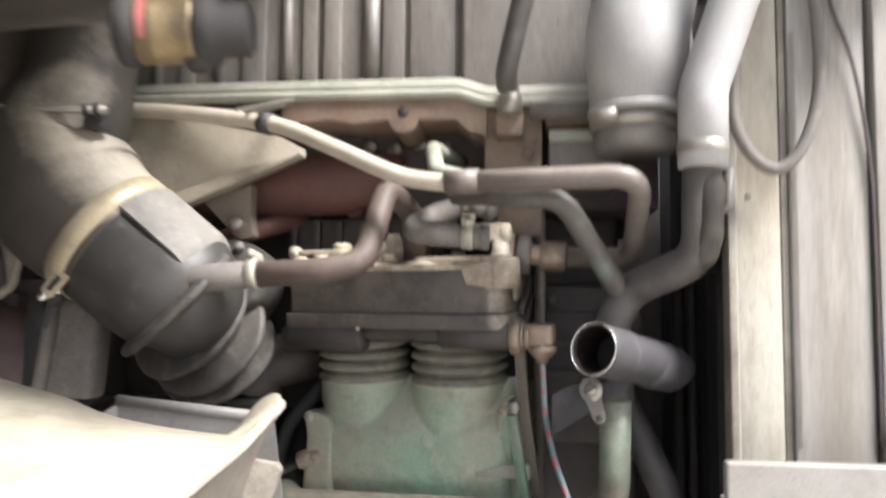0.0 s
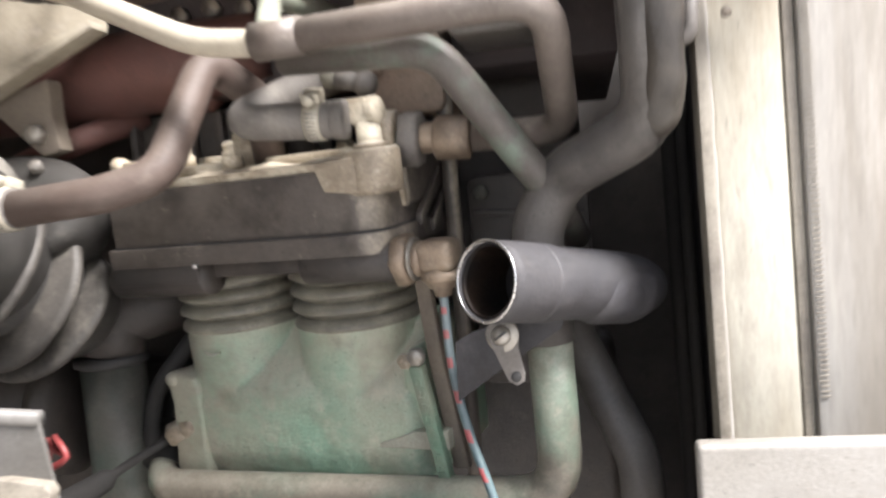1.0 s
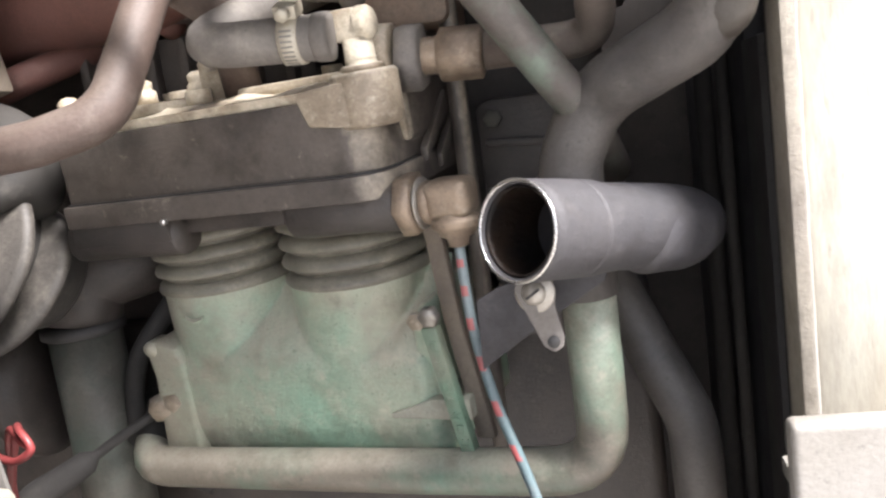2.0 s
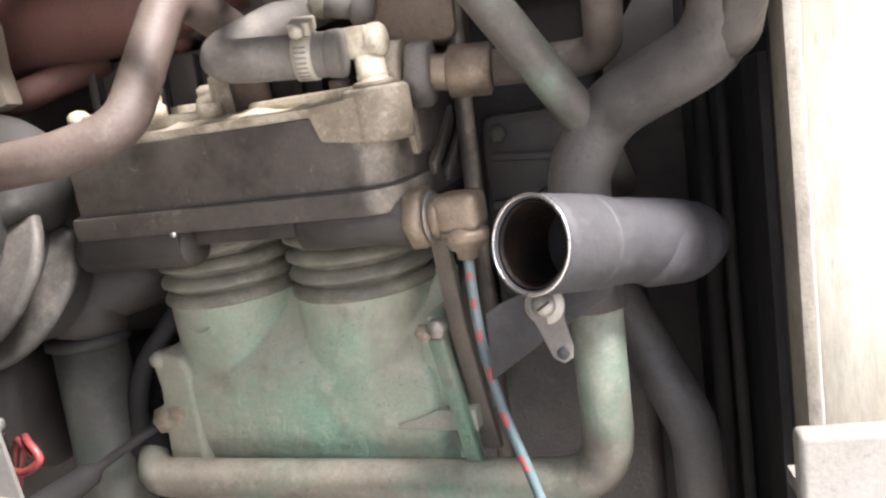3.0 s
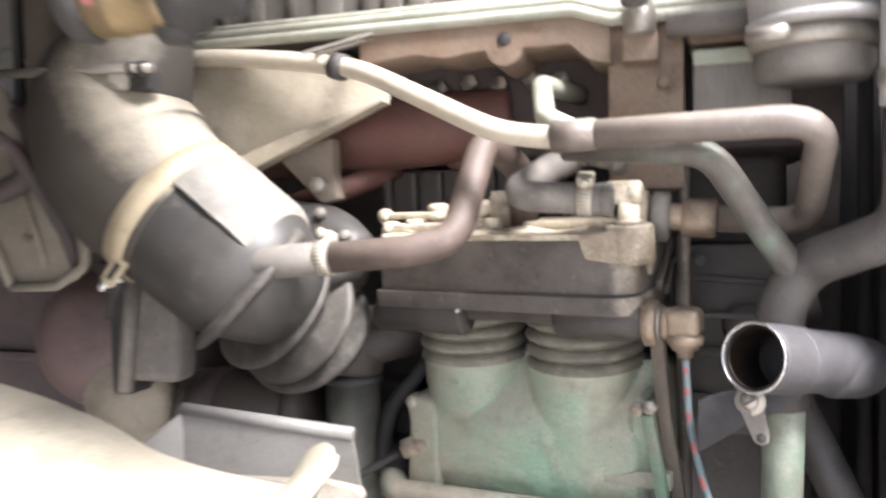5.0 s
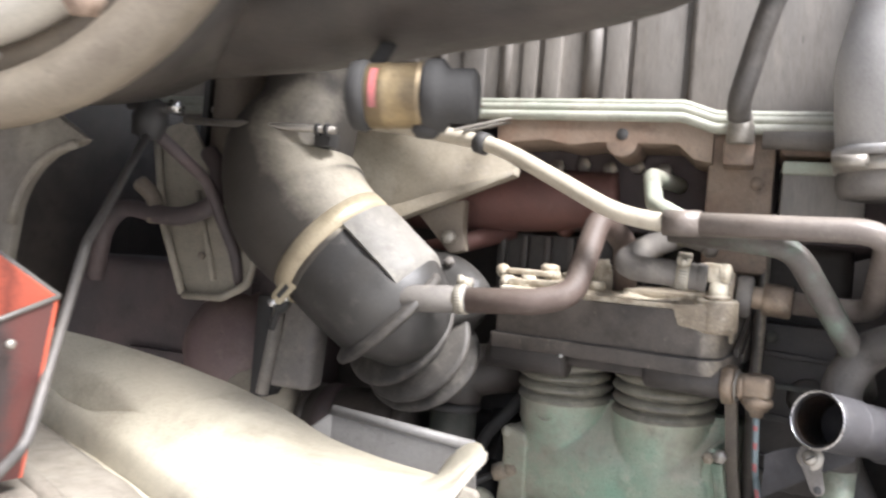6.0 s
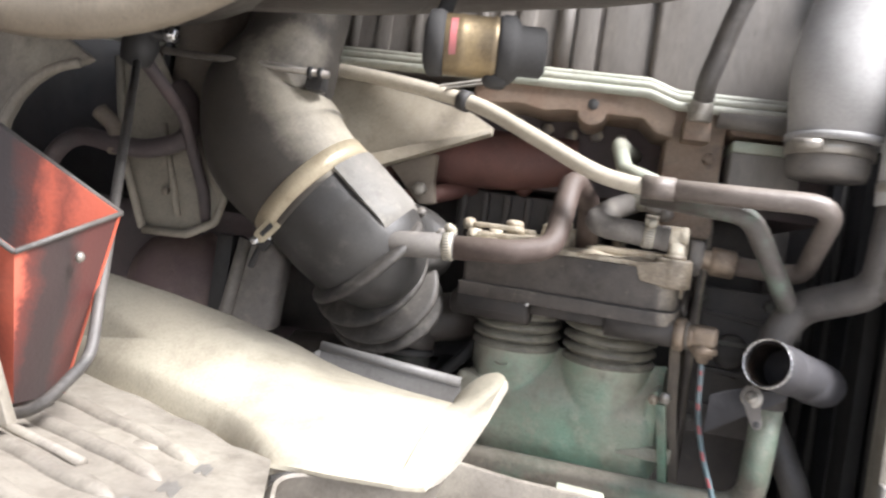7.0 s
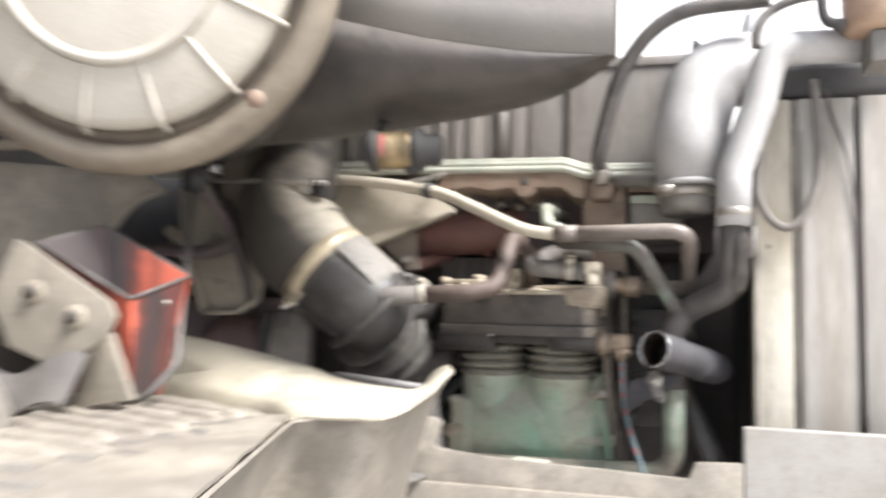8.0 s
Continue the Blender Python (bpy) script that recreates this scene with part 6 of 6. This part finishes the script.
part("plate", prism(pose(0, 0.519, 0), [(-0.505, 1.165), (-0.49, 1.16), (-0.38, 1.1), (-0.372, 1.085), (-0.382, 1.062), (-0.41, 1.045), (-0.448, 1.033), (-0.5, 1.05), (-0.53, 1.1)], 0.006, 0.002), "arch", bp_)
for x, z in ((-0.474, 1.108), (-0.42, 1.083)):
    part("washer", lathe(disc(0.013, 0, 0.003, 0.0008), axis_matrix((x, 0.5195, z), (0, -1, 0)), 24), "tan", bp_)
    part("bolt", hexnut(axis_matrix((x, 0.517, z), (0, -1, 0), 0.3), 0.013, 0.008), "grime", bp_)
part("foot", prism(pose(0, 0.545, 0), [(-0.425, 1.075), (-0.397, 1.068), (-0.363, 1.0), (-0.43, 0.988)], 0.01, 0.002), "arch", bp_)
part("lower_fold", slab(lambda u, v: V(lerp(-0.56, -0.4, u), lerp(0.5, 0.52, u) - 0.03 * v, lerp(1.02, 1.04, u) - 0.05 * v + 0.01 * math.sin(9 * u)), 12, 4, 0.003), "steel_pipe", bp_)
cs = thing("grey_casting", (-0.42, 0.36, 0.98), "shiny grey rounded casting beside the tread plate", "casting")
part("dome", lathe([(0.06, 0.0), (0.058, 0.03), (0.045, 0.055), (0.02, 0.068), (0.0, 0.07)], axis_matrix((-0.43, 0.37, 0.97), (0.3, -0.3, 1)), 32), "steel", cs)

# ---- grey bin behind the fender ----
gb = thing("grey_bin", (-0.22, 0.9, 0.95), "light grey sheet metal bin behind the fender", "bin")
part("back", slab(lambda u, v: V(lerp(-0.297, lerp(-0.143, -0.122, v), u), lerp(0.939, 0.946, u), lerp(1.021, 1.007, u) - 0.14 * v), 8, 6, 0.003), "grey_sheet", gb)
part("rolled_edge", tube([(-0.298, 0.939, 1.02), (-0.143, 0.946, 1.006)], 0.0058, 14), "grey_sheet", gb)
part("left_side", slab(lambda u, v: V(lerp(-0.296, -0.31, u), lerp(0.94, 0.875, u), lerp(1.018, 0.995, u) - 0.13 * v), 6, 4, 0.003), "grey_sheet", gb)
part("bottom", box(I4, -0.31, -0.15, 0.87, 0.94, 0.885, 0.889, 0.001), "grey_sheet", gb)

# ---- radiator ----
rd = thing("radiator", (0.5, 1.05, 0.9), "tall radiator with a cream end post and grey side panels", "radiator")
part("end_post", box(I4, 0.303, 0.347, 1.006, 1.06, 0.8, 1.44, 0.004), "post", rd, "stained cream end post")
part("edge_strip", box(I4, 0.2955, 0.3025, 1.0, 1.03, 0.8, 1.43, 0.001), "cream_dirty", rd)
part("sealing_bead", tube([(0.3028 + 0.0008 * noise.noise(V(k * 0.31, 0, 0)), 1.0025, 0.85 + k * 0.006) for k in range(96)], lambda s: 0.0016 + 0.0008 * noise.noise(V(s * 60, 3, 0)), 8), "panel", rd)
part("second_post", box(I4, 0.3485, 0.3555, 1.01, 1.06, 0.8, 1.44, 0.002), "cream_dirty", rd)
part("side_panel", box(I4, 0.3565, 0.43, 1.006, 1.06, 0.8, 1.44, 0.003), "panel", rd)
part("outer_panel", box(I4, 0.436, 0.8, 1.0, 1.06, 0.8, 1.44, 0.003), "panel", rd)
part("core", box(I4, 0.36, 0.8, 1.065, 1.7, 0.6, 1.44, 0.003), "gloss_black", rd)
part("post_flange", box(I4, 0.304, 0.36, 1.061, 1.075, 0.6, 1.44, 0.002), "black", rd)
part("shroud", box(I4, 0.335, 0.37, 1.3, 1.7, 0.6, 1.42, 0.01), "gloss_black", rd)
part("shroud_lip", tube([(0.324, 1.345, 0.62), (0.324, 1.345, 1.4)], 0.006, 14), "cap_black", rd)
part("shroud_lip", tube([(0.318, 1.42, 0.62), (0.318, 1.42, 1.4)], 0.009, 14), "cap_black", rd)
part("shroud_block", box(I4, 0.326, 0.345, 1.2, 1.26, 0.62, 1.165, 0.003), "black", rd)
part("top_tank", box(I4, 0.3, 0.8, 1.02, 1.2, 1.444, 1.5, 0.015, 3), "black", rd)
for z in (1.227, 1.41):
    part("rivet", lathe([(0.0035, 0), (0.003, 0.0006), (0.0, 0.001)], axis_matrix((0.316, 1.006, z), (0, -1, 0)), 16), "brown", rd)
slot = None
for k in range(124):
    z = 0.985 + k * 0.0033
    if slot is None:
        slot = part("slot", box(pose(0.3605, 1.0055, z), -0.0025, 0.0025, -0.001, 0.001, -0.0005, 0.0005, 0), "cream_dirty", rd)
        first = slot.location.copy()
    else:
        s = new("slot", slot.data)
        s.parent = rd
        s.location = first + V(0, 0, k * 0.0033)
tr = thing("lower_tray", (0.5, 0.95, 0.8), "light grey folded sheet tray below the radiator", "tray", kind="structure")
part("tray", box(I4, 0.273, 0.8, 0.93, 0.944, 0.8, 0.981, 0.004, 4), "tray", tr)
part("tray_shelf", box(I4, 0.28, 0.8, 0.944, 0.99, 0.93, 0.94, 0.002), "tray", tr)
fs = thing("front_sill", (0.0, 0.95, 0.8), "dirty cream sill with a notch below the compressor", "sill", kind="structure")
part("face", prism(pose(0, 0.931, 0), [(-0.35, 0.8), (0.273, 0.8), (0.273, 0.934), (0.214, 0.931), (0.205, 0.909), (-0.07, 0.919), (-0.136, 0.926), (-0.141, 0.931), (-0.13, 0.96), (-0.134, 0.966), (-0.165, 0.97), (-0.19, 0.968), (-0.35, 0.966)], 0.012, 0.003), "cream_dirty", fs)
part("lower_step", box(I4, -0.35, 0.273, 0.92, 0.95, 0.8, 0.88, 0.005), "cream_dirty", fs)
part("green_pad", box(pose(-0.004, 0.94, 0.912, 0, 3), -0.025, 0.025, -0.004, 0.02, -0.006, 0.006, 0.003), "pale_green", fs)

nk = thing("intake_neck", (0.21, 1.03, 1.28), "dark clamped neck below the wide intake pipe", "pipe fitting")
part("neck", lathe([(0.04, -0.01), (0.043, 0.0), (0.043, 0.035)], axis_matrix((0.21, 1.035, 1.288), (0, 0, 1)), 32), "cast_grey", nk)
part("clamp", lathe([(0.043, 0.0), (0.0465, 0.001), (0.0465, 0.013), (0.043, 0.014)], axis_matrix((0.21, 1.033, 1.3), (0, 0, 1)), 36), "steel", nk)
part("clamp_screw", tube([(0.16, 0.985, 1.305), (0.185, 0.972, 1.305)], 0.006, 10), "steel", nk)
# ---- upper right: hoses and pipes ----
up_ = thing("upper_hose", (0.28, 0.94, 1.25), "light grey radiator hose bent over to the tank", "hose")
part("hose", tube(fillet([(0.266, 0.97, 1.25), (0.267, 0.97, 1.325), (0.3, 0.97, 1.42), (0.318, 0.972, 1.503), (0.45, 0.985, 1.506)], [0, 0.06, 0.07, 0.045, 0]), 0.0235, 24), "pale_pipe", up_)
part("clamp", lathe([(0.023, -0.006), (0.0245, -0.005), (0.0245, 0.005), (0.023, 0.006)], axis_matrix((0.266, 0.97, 1.268), (0, 0, 1)), 28), "steel", up_)
ip = thing("intake_pipe", (0.214, 1.03, 1.318), "wide light grey intake elbow rising behind the hose", "pipe")
part("elbow", tube(fillet([(0.214, 1.03, 1.318), (0.212, 1.03, 1.4), (0.232, 1.045, 1.492), (0.36, 1.1, 1.53), (0.5, 1.15, 1.53)], [0, 0.09, 0.08, 0.08, 0], 10), piecewise([(0, 0.05), (0.06, 0.0535), (1, 0.056)]), 44), "pale_pipe", ip)
part("end_bead", lathe([(0.05, -0.004), (0.053, -0.003), (0.053, 0.003), (0.05, 0.004)], axis_matrix((0.214, 1.03, 1.319), (0, 0, 1)), 44), "pale_pipe", ip)
solo("breather_hose", tube(curve_through([(0.075, 1.07, 1.36), (0.078, 1.05, 1.39), (0.115, 1.02, 1.505), (0.19, 1.0, 1.575), (0.32, 1.0, 1.59)], 8), 0.012, 16), "steel_pipe", "dark breather hose rising from the cover", "hose")
solo("loop_cable", tube(curve_through([(0.305, 1.0, 1.36), (0.3, 0.985, 1.3), (0.315, 0.98, 1.262), (0.34, 0.98, 1.25), (0.365, 0.98, 1.28), (0.38, 0.985, 1.345), (0.375, 0.985, 1.46)], 8), 0.006, 12), "rubber", "grey cable hanging in a loop before the post", "cable")
bb = thing("brown_bottle", (0.455, 0.95, 1.492), "brown plastic overflow bottle in a grey bracket", "bottle")
part("bottle", lathe([(0.038, 0), (0.048, 0.006), (0.05, 0.02), (0.05, 0.1), (0.03, 0.13)], axis_matrix((0.455, 0.95, 1.505), (0, 0, 1)), 32), "bottle", bb)
part("bracket", box(pose(0.455, 0.95, 1.46), -0.022, 0.03, -0.03, 0.03, 0.0, 0.044, 0.004), "dim_sheet", bb)
part("spout", tube([(0.41, 0.945, 1.52), (0.395, 0.94, 1.52)], 0.009, 14), "steel_pipe", bb)
solo("bottle_hose", tube(curve_through([(0.398, 0.94, 1.52), (0.382, 0.94, 1.53), (0.378, 0.94, 1.56), (0.385, 0.945, 1.6)], 8), 0.007, 12), "black", "thin dark hose from the brown bottle's spout", "hose")
solo("overflow_hose", tube(curve_through([(0.296, 0.955, 1.5), (0.298, 0.955, 1.525), (0.314, 0.958, 1.552), (0.355, 0.96, 1.57), (0.43, 0.965, 1.58)], 8), 0.007, 12), "steel_pipe", "thin grey hose arching over the radiator hose", "hose")

solo("panel_cable", tube(curve_through([(0.393, 0.998, 1.45), (0.399, 1.0, 1.413), (0.412, 1.0, 1.375), (0.422, 1.001, 1.33), (0.43, 1.002, 1.265), (0.433, 1.003, 1.19), (0.433, 1.003, 0.985)], 8), 0.0019, 10), "umber", "thin dark cable running down the radiator's side panel", "cable")
tf = thing("tee_fitting", (0.02, 1.12, 1.225), "dull green brass tee fitting behind the head hose", "pipe fitting")
part("tee_body", lathe([(0.008, -0.016), (0.0105, -0.015), (0.0105, 0.012), (0.008, 0.013)], axis_matrix((0.017, 1.125, 1.243), (0.2, 0, 1)), 20), "fin_grey", tf)
part("tee_nut", hexnut(axis_matrix((0.02, 1.12, 1.235), (1, -0.2, -0.3)), 0.017, 0.012), "fin_grey", tf)
part("tee_branch", tube([(0.03, 1.118, 1.232), (0.052, 1.112, 1.226)], 0.0075, 16), "cast_grey", tf)
part("tee_cap", lathe([(0.011, 0), (0.0115, 0.004), (0.0085, 0.011), (0.0, 0.013)], axis_matrix((0.052, 1.112, 1.226), (1, -0.2, -0.3)), 20), "cast_grey", tf)
rw = thing("container", (0.39, 1.36, 1.44), "red and white plastic container behind the intake elbow", "container")
part("body", box(I4, 0.32, 0.47, 1.31, 1.42, 1.445, 1.72, 0.02, 4), "white_wall", rw)
part("label", box(I4, 0.335, 0.4, 1.306, 1.311, 1.47, 1.66, 0.002), "red_wall", rw, "faded red label")
part("cap", lathe([(0.02, 0), (0.02, 0.018), (0.017, 0.02)], axis_matrix((0.4, 1.36, 1.719), (0, 0, 1)), 24), "red_wall", rw, "red cap")
cb = thing("corner_bracket", (0.235, 1.15, 1.525), "small black angle bracket on the cover's corner", "bracket")
part("angle", prism(pose(0, 1.12, 0), [(0.218, 1.525), (0.23, 1.525), (0.256, 1.55), (0.25, 1.556), (0.225, 1.582), (0.218, 1.582)], 0.06, 0.002), "black", cb)
part("angle_bolt", hexnut(axis_matrix((0.23, 1.12, 1.548), (0, -1, 0)), 0.01, 0.006), "steel", cb)
